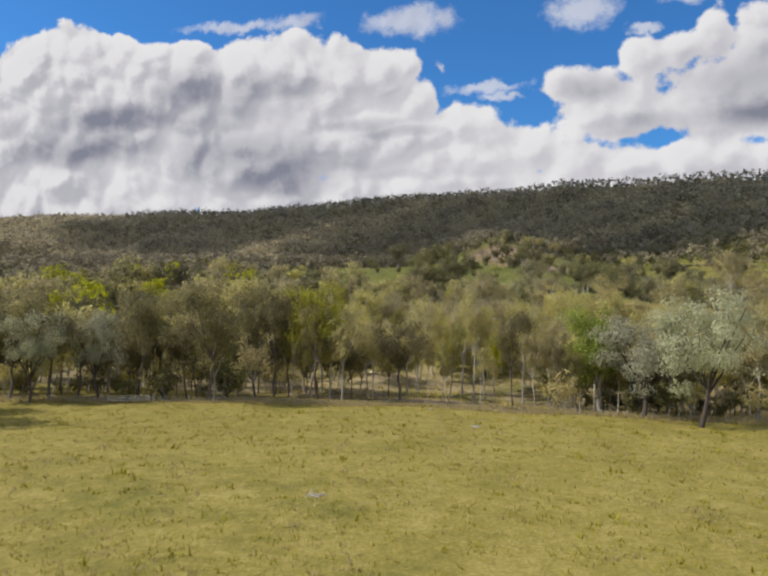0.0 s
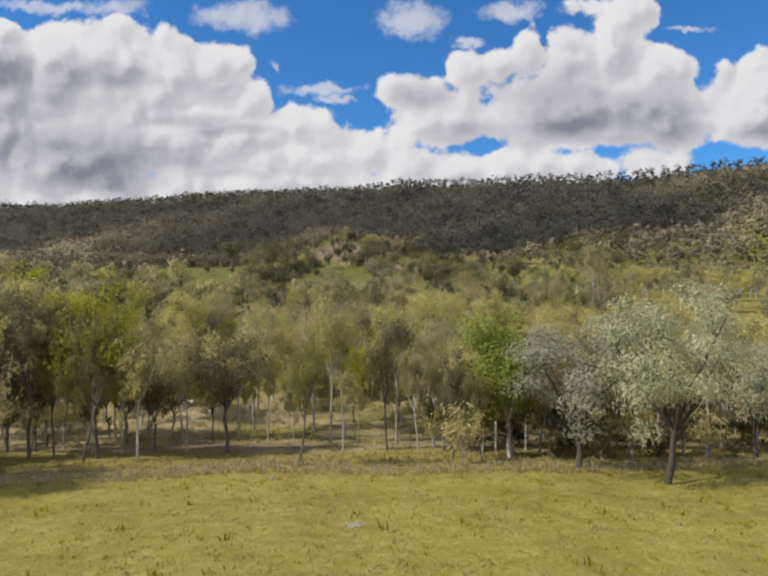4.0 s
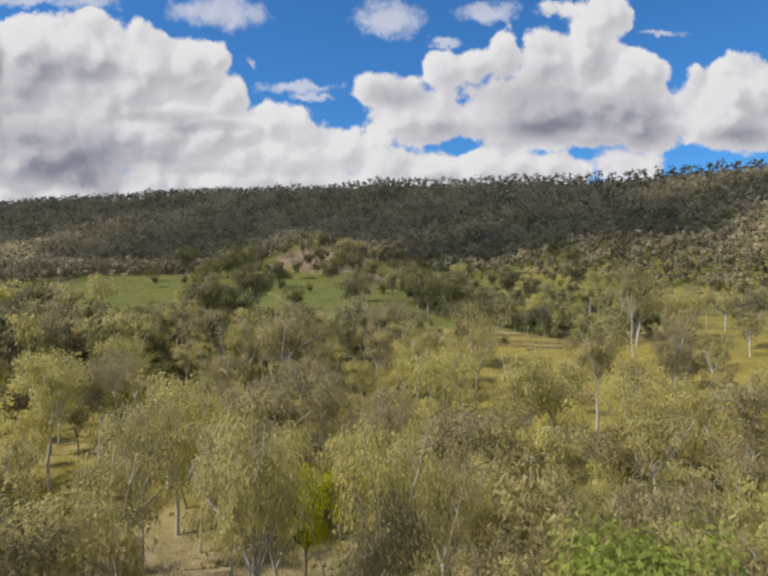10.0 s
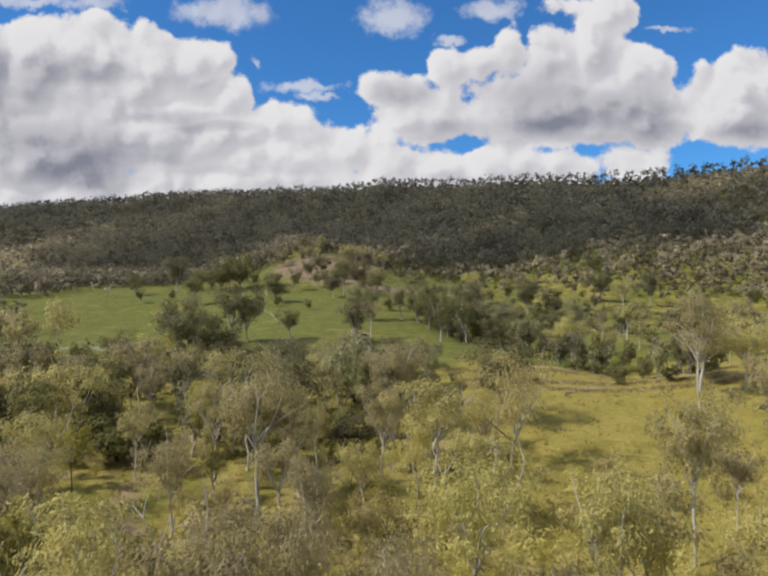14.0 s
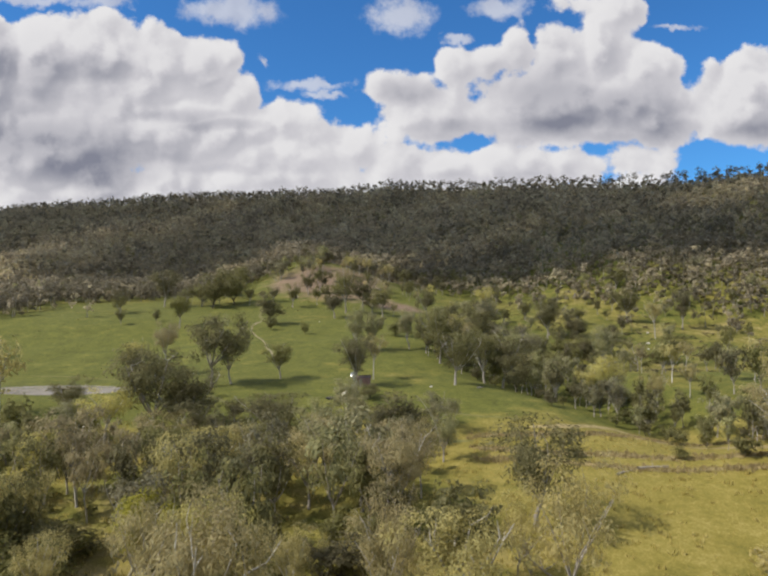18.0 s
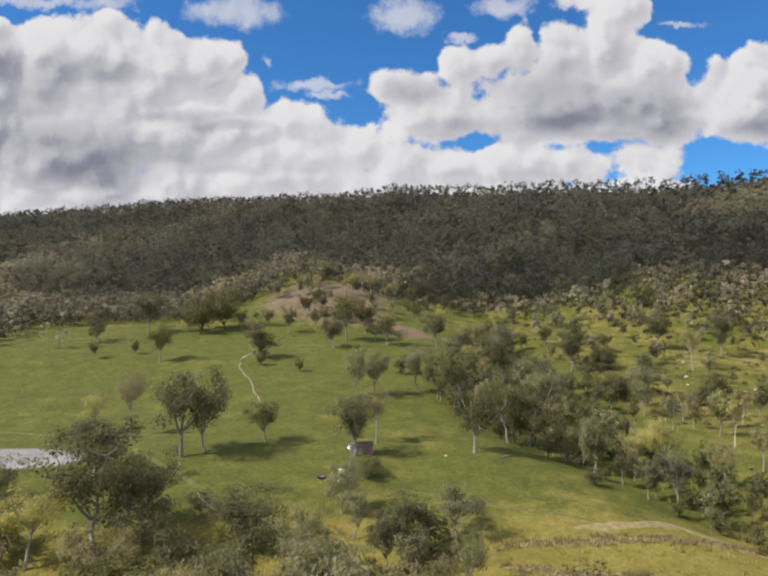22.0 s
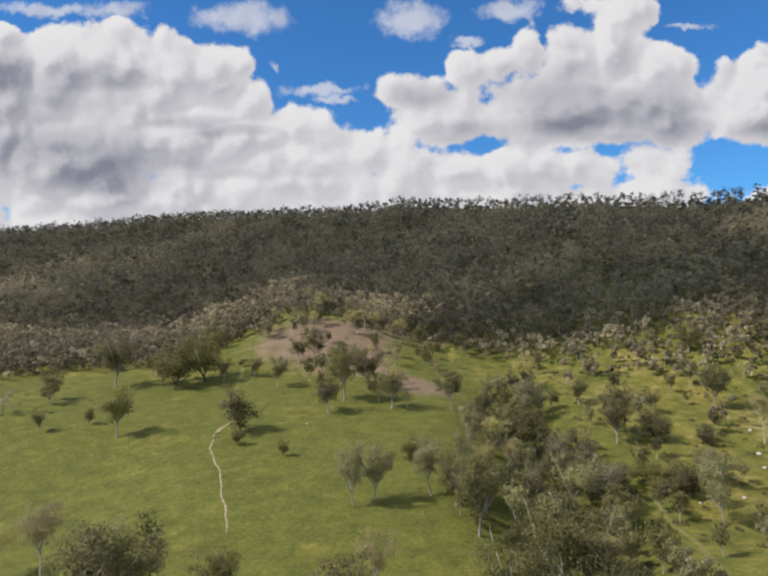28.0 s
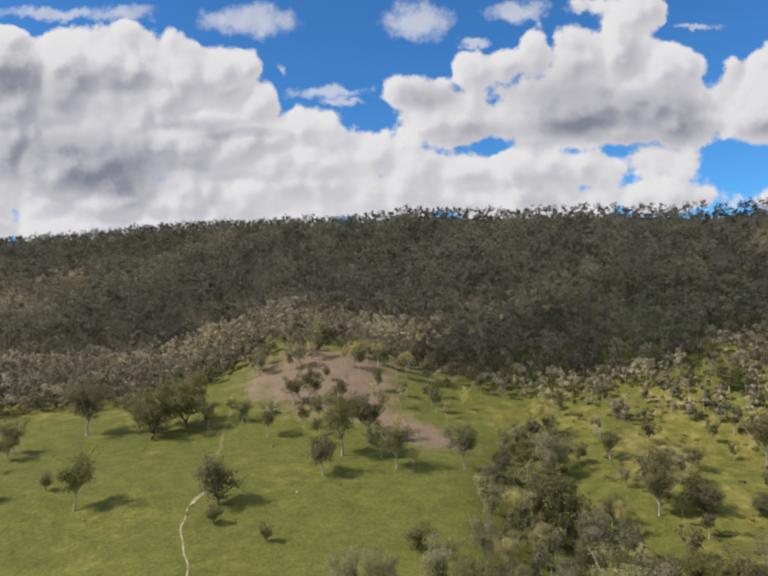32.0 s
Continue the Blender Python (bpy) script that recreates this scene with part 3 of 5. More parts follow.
# fork: where the trunk splits, as a share of the height; stems; reach of the limbs; number and size of leaf clumps; sprays; blade size
KINDS = {
    "gum": dict(fork=0.44, stems=7, reach=0.46, clumps=48, clump=0.108, sprays=6000, blade=0.031, low=0.33, droop=1.0, leaf=LEAF_GUM, bark=BARK_WHITE, girth=0.019, slim=0.34),
    "olive": dict(fork=0.36, stems=6, reach=0.46, clumps=46, clump=0.115, sprays=6800, blade=0.030, low=0.20, droop=1.2, leaf=LEAF_OLIVE, bark=BARK_BROWN, girth=0.019, slim=0.36),
    "yellow": dict(fork=0.40, stems=6, reach=0.48, clumps=44, clump=0.115, sprays=7600, blade=0.030, low=0.30, droop=0.9, leaf=LEAF_YELLOW, bark=BARK_BROWN, girth=0.020, slim=0.40),
    "silver": dict(fork=0.26, stems=6, reach=0.58, clumps=64, clump=0.120, sprays=12000, blade=0.027, low=0.14, droop=1.4, leaf=LEAF_SILVER, bark=BARK_DARK, girth=0.022, slim=0.36),
    "bright": dict(fork=0.25, stems=8, reach=0.46, clumps=90, clump=0.130, sprays=15000, blade=0.026, low=0.20, droop=0.2, leaf=LEAF_BRIGHT, bark=BARK_PALE, girth=0.024),
    "dark": dict(fork=0.26, stems=6, reach=0.60, clumps=46, clump=0.135, sprays=5200, blade=0.032, low=0.24, droop=0.6, leaf=LEAF_DARK, bark=BARK_PALE, girth=0.023),
    "grey": dict(fork=0.20, stems=5, reach=0.56, clumps=40, clump=0.140, sprays=4600, blade=0.034, low=0.16, droop=0.6, leaf=LEAF_GREY, bark=BARK_PALE, girth=0.022),
    "rust": dict(fork=0.26, stems=7, reach=0.50, clumps=40, clump=0.115, sprays=5200, blade=0.030, low=0.26, droop=1.0, leaf=LEAF_RUST, bark=BARK_PALE, girth=0.016, slim=0.30),
    "bush": dict(fork=0.08, stems=5, reach=0.58, clumps=36, clump=0.180, sprays=3200, blade=0.046, low=0.06, droop=0.3, leaf=LEAF_DARK, bark=BARK_DARK, girth=0.018),
    "wattle": dict(fork=0.08, stems=7, reach=0.52, clumps=36, clump=0.150, sprays=5200, blade=0.038, low=0.08, droop=-0.6, leaf=LEAF_RUST, bark=BARK_PALE, girth=0.014, slim=0.26),
}
LABELS = {
    "gum": "slender gum tree with pale trunk and thin olive leaves",
    "olive": "olive-leaved gum tree with a thin brown trunk",
    "yellow": "tall gum tree with yellow-green crown and dark trunk",
    "silver": "broad silver-leaved tree with dark trunk beside the fence",
    "bright": "round bright green tree standing among olive gums",
    "dark": "dark green shade tree standing on the grass slope",
    "grey": "grey-green tree with pale flowering tips on the slope",
    "rust": "thin brownish tree with sparse dry leaves",
    "bush": "dense low dark green bush on the grass",
    "wattle": "feathery pale tan shrub with many thin stems",
}
CATEGORY = {"bush": "bush", "wattle": "shrub"}
MADE = {}
VARIANTS = {"gum": 7, "olive": 5, "yellow": 2, "silver": 3, "bright": 1, "dark": 6, "grey": 4, "rust": 3, "bush": 5, "wattle": 4}


def make_tree(kind, seed, leafy=1.0, joined=None):
    """One plant of height 1 and spread 1: trunk, limbs and crown under an empty; or, for a thicket, its pieces alone."""
    k, rng = KINDS[kind], np.random.default_rng(seed)
    count = int(k["sprays"] * leafy)
    root = tagged(new({"bush": "bush", "wattle": "shrub"}.get(kind, "tree")), LABELS[kind], CATEGORY.get(kind, "tree")) if joined is None else None

    def add_part(name, verts, quads, mat, rounded=False):
        if joined is None:
            part_mesh(name, mesh_from(name, verts, quads, [mat], smooth_faces=rounded), root)
        else:
            joined.append((np.asarray(verts, float), np.asarray(quads), mat))

    lean = rng.normal(size=2) * 0.05
    trunk = [np.array((0, 0, -0.03)), np.array((0.004, 0.003, 0.02))]
    for s in (0.35, 0.7, 1.0):
        trunk.append(np.array((lean[0] * s + rng.normal() * 0.012, lean[1] * s + rng.normal() * 0.012, k["fork"] * s + 0.02)))
    g = k["girth"]
    v, q = tube(trunk, [g * 1.5, g * 1.15, g, g * 0.85, g * 0.72], 7 if joined is None else 5)
    add_part("trunk", v, q, k["bark"], True)
    tips = []
    for s in range(k["stems"]):
        a = 2 * math.pi * (s + rng.uniform(-0.3, 0.3)) / k["stems"]
        out = rng.uniform(0.35, 1.0)
        way = np.array((math.cos(a) * out * k["reach"] * 1.2, math.sin(a) * out * k["reach"] * 1.2, rng.uniform(0.6, 0.95) * (1 - k["fork"])))
        length = np.linalg.norm(way) * rng.uniform(0.75, 1.0)
        start = trunk[-1] if s < 3 else trunk[-2] * 0.4 + trunk[-1] * 0.6
        path = limb_path(rng, start, way / np.linalg.norm(way), length)
        pieces = [tube(path, np.linspace(g * 0.62, g * 0.16, len(path)), 5 if joined is None else 3)]
        tips += path[2:]
        for _ in range(3):
            at = path[rng.integers(1, len(path))]
            twig = rng.normal(size=3) * (0.7, 0.7, 0.3) + (0, 0, 0.75)
            sub = limb_path(rng, at, twig / np.linalg.norm(twig), rng.uniform(0.08, 0.18), 2)
            if joined is None:
                pieces.append(tube(sub, np.linspace(g * 0.24, g * 0.06, len(sub)), 3))
            tips.append(sub[-1])
        add_part("limb", *gather(pieces), k["bark"], True)
    # the crown: clumps round the limb ends, thinner between them
    tips = np.array(tips)
    centres = []
    while len(centres) < k["clumps"]:
        tip = tips[rng.integers(len(tips))] + rng.normal(size=3) * (0.10, 0.10, 0.055)
        r = np.linalg.norm(tip[:2] - lean * 0.6)
        mid = (tip[2] - (1 + k["low"]) / 2) / ((1 - k["low"]) / 2)
        if k["low"] <= tip[2] < 0.95 and (r / 0.47) ** 2 + min(abs(mid), 1) ** 2.4 * 0.75 < 1:
            centres.append(tip)
        elif rng.random() < 0.3:
            u = rng.uniform(0, 2 * math.pi)
            zz = rng.uniform(k["low"], 0.95)
            rr = 0.44 * math.sqrt(max(0.05, 1 - abs((zz - (1 + k["low"]) / 2) / ((1 - k["low"]) / 1.9)) ** 2)) * rng.uniform(0.3, 1)
            centres.append(np.array((math.cos(u) * rr, math.sin(u) * rr, zz)))
    centres = np.array(centres)
    weight = rng.uniform(0.5, 1.5, len(centres))
    pick = rng.choice(len(centres), count, p=weight / weight.sum())
    off = rng.normal(size=(count, 3))
    off /= np.linalg.norm(off, axis=1, keepdims=True)
    off *= (rng.uniform(0, 1, (count, 1)) ** 0.45) * k["clump"] * weight[pick][:, None] ** 0.4
    leaves = centres[pick] + off * (1, 1, 0.62)
    # fill the tree's full spread and height
    leaves[:, :2] *= 0.49 / np.percentile(np.hypot(leaves[:, 0], leaves[:, 1]), 95)
    leaves[:, 2] = k["low"] * 0.5 + (leaves[:, 2] - k["low"] * 0.5) * (0.98 - k["low"] * 0.5) / (np.percentile(leaves[:, 2], 98) - k["low"] * 0.5)
    v, q = sprays(rng, leaves, k["blade"] / leafy**0.5, k["droop"], off + (centres[pick] - (0, 0, (1 + k["low"]) / 2)) * 0.35, k.get("slim", 0.58))
    add_part("crown", v, q, k["leaf"])
    return root


def plant(kind, x, y, high, wide, rng, label=""):
    variant = (kind, int(rng.integers(VARIANTS[kind])))
    m = Matrix.LocRotScale((x, y, height(x, y) - 0.05), Euler((0, 0, rng.uniform(0, 6.28))), (wide, wide, high))
    if variant in MADE:
        ob = copy_thing(MADE[variant], m)
    else:
        ob = MADE[variant] = make_tree(kind, 40 + 17 * len(MADE))
        ob.matrix_basis = m
    ob.scale = (wide, wide, high)
    tagged(ob, label, group=kind + " trees" if kind != "bush" else "bushes")
    return ob


def thicket(name, label, plants, seed, leafy=0.55):
    """Many plants joined into one object: rows of kind, x, y, height, spread."""
    g, forms = np.random.default_rng(seed), {}
    mats, verts, quads, index, own, base = [], [], [], [], [], 0
    for kind, x, y, high, wide in plants:
        key = (kind, int(g.integers(5)))
        if key not in forms:
            forms[key] = []
            make_tree(kind, 500 + 31 * len(forms), leafy, forms[key])
        a, z = g.uniform(0, 6.28), height(x, y) - 0.05
        turn = np.array([[math.cos(a) * wide, -math.sin(a) * wide, 0], [math.sin(a) * wide, math.cos(a) * wide, 0], [0, 0, high]])
        mine = g.random()
        for v, q, mat in forms[key]:
            own.append(np.full(len(v), mine))
            if mat not in mats:
                mats.append(mat)
            verts.append(v @ turn.T + (x, y, z))
            quads.append(q + base)
            index.append(np.full(len(q), mats.index(mat)))
            base += len(v)
    me = mesh_from(name, np.concatenate(verts), quads, mats, np.concatenate(index), dict(own=np.concatenate(own)))
    return tagged(new(name, me), label, "woods", kind="stuff")

# ---------------------------------------------------------------- trees that stand out: place, height, spread
CREEK_SILVER = [
    (24.4, 115.5, 21.5, 16.5), (16.8, 123.5, 18.2, 18.0), (42.9, 130.8, 15.5, 12.5), (-81.0, 108.2, 16.0, 10.1), (-84.8, 95.5, 15.1, 10.0),
]
CREEK_GUM = [
    (-58.4, 137.7, 24.5, 12.0), (-55.4, 139.2, 19.7, 6.4), (-48.8, 133.9, 20.7, 6.8), (-54.3, 171.7, 23.9, 10.5), (2.5, 134.7, 14.7, 4.8), (-6.7, 143.0, 20.1, 7.5),
    (-16.3, 156.7, 25.8, 9.3), (-4.9, 156.4, 24.1, 8.4), (-18.1, 126.6, 16.2, 5.0), (0.8, 165.1, 20.9, 10.0), (-14.2, 164.4, 22.6, 9.9), (6.0, 130.7, 11.8, 3.9),
    (23.6, 133.1, 11.8, 5.4), (-20.5, 168.9, 22.5, 12.2), (-31.7, 168.7, 22.4, 11.2), (-75.7, 112.6, 21.1, 12.2), (-78.7, 125.7, 21.2, 12.4), (-63.2, 138.2, 24.5, 12.1),
    (-33.8, 183.3, 21.3, 8.7), (-19.3, 196.6, 23.9, 15.4), (-12.5, 198.1, 23.1, 8.6), (5.6, 204.5, 23.4, 14.2), (18.3, 198.5, 24.7, 12.8), (36.4, 219.3, 22.9, 12.4),
]
CREEK_GUM_MORE = [
    (-4.7, 195.3, 21.4, 10.7), (-23.4, 195.5, 19.1, 11.4), (-55.5, 206.0, 24.9, 14.1), (-51.3, 215.0, 21.5, 10.8), (44.6, 190.2, 17.1, 11.9), (-22.8, 240.0, 23.2, 15.8),
    (-31.7, 250.2, 17.7, 10.0), (-16.9, 243.8, 18.1, 11.2), (6.3, 248.7, 17.6, 16.3), (-0.2, 278.9, 16.7, 12.4), (47.2, 228.5, 12.6, 8.4), (52.5, 222.1, 20.9, 8.6),
    (76.3, 295.4, 16.5, 19.0), (84.4, 289.7, 16.0, 14.7), (33.8, 244.8, 5.3, 4.4), (-6.4, 232.2, 12.5, 8.6), (-80.7, 277.1, 15.3, 10.9), (-27.4, 256.8, 17.0, 12.7),
    (-0.1, 274.7, 19.4, 11.8), (70.3, 284.1, 26.0, 12.0),
]
CREEK_YELLOW = [
    (-48.5, 138.0, 25.7, 13.0), (-13.1, 177.8, 15.2, 8.9), (-34.3, 259.9, 16.0, 9.5),
]
CREEK_DARK = [
    (-30.7, 142.1, 17.4, 12.6), (-61.5, 114.0, 21.9, 13.8), (-84.7, 99.7, 19.6, 11.2), (-90.8, 97.7, 17.5, 11.1), (-85.8, 108.9, 15.8, 10.2), (-94.1, 92.7, 18.2, 11.6),
    (23.1, 279.4, 18.2, 14.8),
]
PADDOCK_DARK = [
    (-55.6, 324.1, 22.8, 18.0), (-28.8, 329.2, 9.9, 16.1), (-52.8, 371.8, 21.8, 17.3), (-68.4, 357.1, 14.5, 16.8), (-33.6, 384.8, 11.7, 9.1), (-9.1, 371.2, 15.1, 10.4),
    (21.6, 373.4, 17.0, 13.8), (41.2, 397.2, 17.3, 14.9), (34.4, 394.7, 18.3, 13.4), (-83.1, 344.8, 9.8, 10.9), (-49.0, 336.8, 14.5, 12.5), (-39.1, 338.6, 5.3, 6.3),
    (-47.2, 322.4, 14.0, 13.1), (-32.0, 306.3, 9.8, 13.0),
]
CREEK_RUST = [
    (7.8, 180.6, 17.2, 9.9), (-3.6, 178.4, 11.5, 7.7), (-14.5, 210.9, 11.5, 7.5), (20.3, 254.1, 21.6, 15.3), (-15.7, 290.0, 14.3, 14.3),
]
CREEK_BUSH = [
    (-44.7, 198.7, 8.6, 8.6), (-52.3, 272.7, 7.5, 16.0), (-63.1, 279.3, 6.7, 14.5), (-9.1, 266.7, 7.1, 13.3), (-53.4, 263.8, 9.1, 15.1),
]
PADDOCK_BUSH = [
    (-4.5, 357.5, 4.2, 8.0),
    (4.3, 320.7, 11.9, 14.2), (-42.0, 312.4, 7.8, 15.6), (42.0, 379.3, 13.3, 10.0), (46.8, 355.5, 4.2, 4.7), (39.3, 311.9, 2.6, 3.9), (61.4, 308.6, 2.9, 3.8),
]
SLOPE_DARK = [
    (-96.3, 491.0, 18.5, 11.5), (-125.8, 563.3, 22.1, 17.2), (-142.5, 539.7, 12.5, 9.1), (-63.3, 572.2, 9.6, 7.1), (-49.8, 557.0, 14.0, 8.7), (-23.0, 514.1, 14.7, 12.6),
    (-18.1, 534.9, 23.7, 15.8), (-8.8, 554.9, 18.5, 14.4), (1.9, 520.8, 15.0, 12.9), (-3.5, 533.7, 11.7, 9.0), (-36.4, 586.7, 19.0, 10.5), (-43.7, 588.5, 13.2, 9.5),
    (25.8, 522.8, 16.2, 10.8), (122.0, 448.0, 13.3, 11.3), (87.3, 507.3, 19.9, 12.3), (21.6, 417.3, 20.8, 12.5), (162.2, 519.7, 21.5, 10.8), (84.5, 500.7, 17.6, 11.7),
    (71.4, 542.0, 9.3, 6.9), (83.1, 543.0, 12.3, 9.0), (137.9, 534.7, 19.7, 13.5), (68.5, 497.9, 9.9, 8.3), (17.8, 433.6, 14.8, 9.5), (110.5, 531.4, 9.5, 7.6),
]
SLOPE_DARK_MORE = [
    (152.1, 589.2, 14.0, 14.0), (-139.8, 532.0, 9.6, 7.7), (-126.3, 495.9, 8.2, 4.9),
]
PADDOCK_GREY = [
    (-47.8, 375.5, 20.1, 11.8), (50.9, 377.7, 13.1, 8.8), (11.0, 310.3, 11.0, 7.6), (11.5, 329.4, 9.4, 10.9), (-7.8, 329.0, 8.9, 7.9), (-10.8, 339.9, 10.7, 9.6),
    (-16.6, 316.0, 12.4, 9.8), (-26.4, 325.6, 8.6, 4.8), (-73.6, 326.8, 9.6, 10.6),
]
SLOPE_GREY = [
    (-9.7, 429.7, 17.4, 8.9), (-4.1, 434.6, 14.7, 10.6), (11.3, 438.7, 16.2, 10.8), (91.1, 437.2, 18.4, 12.3), (101.9, 468.8, 10.6, 8.9), (58.8, 470.5, 17.8, 17.8),
    (103.4, 463.6, 11.9, 12.6), (61.0, 535.8, 17.4, 17.4), (54.6, 453.3, 17.3, 17.3), (64.9, 452.4, 14.5, 15.8),
]
PADDOCK_GUM = [
    (-73.6, 394.4, 18.9, 9.7), (-3.6, 383.0, 14.7, 9.1), (67.6, 368.3, 15.9, 13.4), (63.2, 373.3, 11.7, 9.6), (-13.0, 308.2, 11.6, 10.8), (-65.2, 321.2, 13.8, 15.7),
    (-48.8, 309.8, 11.7, 12.6),
]
SLOPE_GUM = [
    (-86.5, 401.2, 12.6, 8.8), (7.7, 520.5, 6.9, 6.4), (138.4, 499.2, 19.4, 12.0), (63.3, 568.2, 17.4, 13.1),
]
SLOPE_BUSH = [
    (6.7, 464.3, 7.8, 8.7), (-33.8, 468.3, 6.0, 4.2), (-52.2, 490.3, 15.4, 14.4), (-50.8, 478.9, 5.9, 5.5), (-111.2, 502.5, 6.6, 4.8), (-85.8, 568.2, 22.9, 22.4),
    (-95.8, 555.4, 22.8, 19.2), (81.4, 466.0, 8.4, 10.5), (89.4, 461.0, 9.8, 15.4), (117.1, 448.8, 7.8, 8.1), (100.0, 504.7, 10.2, 12.2), (116.8, 502.1, 6.7, 7.1),
    (65.9, 442.6, 11.0, 11.0), (99.4, 500.9, 10.4, 12.6), (116.8, 498.3, 6.6, 8.3), (84.1, 459.8, 7.6, 9.6), (89.5, 455.4, 8.7, 10.7), (48.3, 496.1, 18.1, 21.4),
    (23.7, 470.3, 6.6, 8.7),
]
STANDS = [(CREEK_SILVER, "silver"), (CREEK_GUM, "gum"), (CREEK_GUM_MORE, "gum"), (CREEK_YELLOW, "yellow"), (CREEK_DARK, "dark"), (PADDOCK_DARK, "dark"), (CREEK_RUST, "rust"), (CREEK_BUSH, "bush"), (PADDOCK_BUSH, "bush"), (SLOPE_DARK, "dark"), (SLOPE_DARK_MORE, "dark"), (PADDOCK_GREY, "grey"), (SLOPE_GREY, "grey"), (PADDOCK_GUM, "gum"), (SLOPE_GUM, "gum"), (SLOPE_BUSH, "bush")]

# ---------------------------------------------------------------- planting
rng = np.random.default_rng(11)
TAKEN = []
for stand, kind in STANDS:
    for x, y, high, wide in stand:
        plant("olive" if kind in ("gum", "dark") and y < 150 else kind, x, y, high * (0.88 if 188 < y < 216 else 1), max(wide * (1.18 if kind == "dark" else 1), high * 0.42), rng)
        TAKEN.append((x, y))
plant("bright", 10.0, 132.4, 19.4, 14.5, rng)
TAKEN.append((9.6, 132.4))


def fill(count, kinds, xr, yr, high, apart, wanted=lambda x, y: True, into=None, spread=(0.52, 0.74)):
    """Plant up to count more, no closer than apart to what stands there; into: a list for a thicket."""
    left, tries = count, 0
    while left and tries < count * 40:
        tries += 1
        x, y = rng.uniform(*xr), rng.uniform(*yr)
        if not wanted(x, y) or min((x - a) ** 2 + (y - b) ** 2 for a, b in TAKEN) < apart**2:
            continue
        h = rng.uniform(*high)
        kind = kinds[int(rng.integers(len(kinds)))]
        if kind == "bush":
            h *= 0.4
        w = h * (rng.uniform(*spread) if kind != "bush" else rng.uniform(0.9, 1.4))
        if into is None:
            plant(kind, x, y, h, w, rng)
        else:
            into.append((kind, x, y, h, w))
        TAKEN.append((x, y))
        left -= 1


def glade(x, y):
    """Open grass, creek bed and bare banks on the creek flats."""
    if (x > 18 and 212 < y < 300 and x < 62 + (y - 230) * 0.3) or (x > 2 + (y - 255) * 0.1 and y > 268 and x < 92):
        return True
    spots = ((-28, 170, 10, 9), (-20, 181, 14, 9), (-14, 168, 20, 8), (-5, 176, 11, 7), (-39, 174, 9, 14), (-44, 187, 8, 8), (-41, 226, 6, 8), (-42, 246, 9, 8), (-40, 151, 16, 6), (-8, 174, 9, 5), (12, 201, 8, 5), (-46, 236, 6, 8))
    return any(math.hypot((x - a) / p, (y - b) / q) < 1 for a, b, p, q in spots)


def on_flats(x, y):
    return not glade(x, y)


def off_open(x, y):
    """Outside the open grass and scrub between the creek gums and the dark woods."""
    return on_flats(x, y) and not (-52 < x < 70 and 226 < y < 264)


def dark_side(x, y):
    return on_flats(x, y) and y < (318 if x > -70 else 334) + x * 0.05


def in_gully(x, y):
    return abs(x - float(np.interp(y, GULLY_Y, GULLY_X))) < float(np.interp(y, GULLY_Y, GULLY_W))


def left_clump(x, y):
    return math.hypot((x + 92) / 24, (y - 580) / 22) < 1 and x < -66 - (y - 560) * 0.1


def fence_y(x):
    return float(np.interp(x, FENCE_X, FENCE_Y))


fill(26, ["gum", "gum", "gum", "rust"], (-60, 45), (146, 204), (13, 19), 6.5, on_flats)
fill(14, ["gum", "gum", "dark", "rust"], (-60, 40), (222, 275), (12, 17), 9.0, on_flats)
fill(40, ["wattle"], (-60, 60), (203, 262), (3.5, 6.5), 4.0, on_flats, spread=(0.7, 1.0))
fill(30, ["dark", "grey", "grey", "bush", "gum"], (15, 100), (305, 520), (9, 14), 4.5, in_gully)
fill(14, ["dark", "dark", "bush", "grey"], (-120, -62), (556, 604), (9, 14), 5.0, left_clump)
front, creek, flank, gully_side, bank_brush = [], [], [], [], []
fill(38, ["olive", "olive", "rust", "gum"], (-105, 62), (104, 152), (13, 18), 4.4, lambda x, y: y > fence_y(x) + (14 if x < -36 else 9) and on_flats(x, y) and not -36 < x < 2, front, (0.50, 0.66))
fill(7, ["gum"], (-34, 2), (138, 164), (11, 16), 5.0, on_flats, front, (0.30, 0.40))
fill(84, ["gum", "gum", "gum", "rust"], (-110, 80), (156, 208), (13, 19), 5.4, off_open, creek)
fill(16, ["gum", "rust", "wattle", "wattle"], (-95, 70), (206, 262), (6, 10), 6.5, on_flats, creek)
fill(90, ["dark", "dark", "gum", "gum", "grey", "bush"], (-135, 12), (258, 300), (12, 19), 4.6, dark_side, flank)
fill(60, ["dark", "dark", "dark", "grey", "bush"], (-135, 8), (292, 334), (8, 13), 4.6, dark_side, flank)
fill(120, ["dark", "gum", "gum", "yellow"], (-240, -100), (130, 345), (16, 22), 7.0, into=flank)
fill(60, ["gum", "gum", "rust", "grey"], (58, 165), (150, 306), (12, 18), 6.0, on_flats, creek)
fill(34, ["dark", "dark", "olive", "bush"], (-135, -62), (86, 138), (12, 18), 3.6, lambda x, y: y > fence_y(x) + 6, front)
fill(26, ["dark", "olive", "gum", "bush"], (4, 60), (128, 156), (10, 16), 3.2, lambda x, y: y > fence_y(x) + 7, front)
fill(20, ["dark", "gum", "silver"], (44, 120), (112, 160), (13, 19), 5.0, lambda x, y: y > fence_y(x) + 4, front)
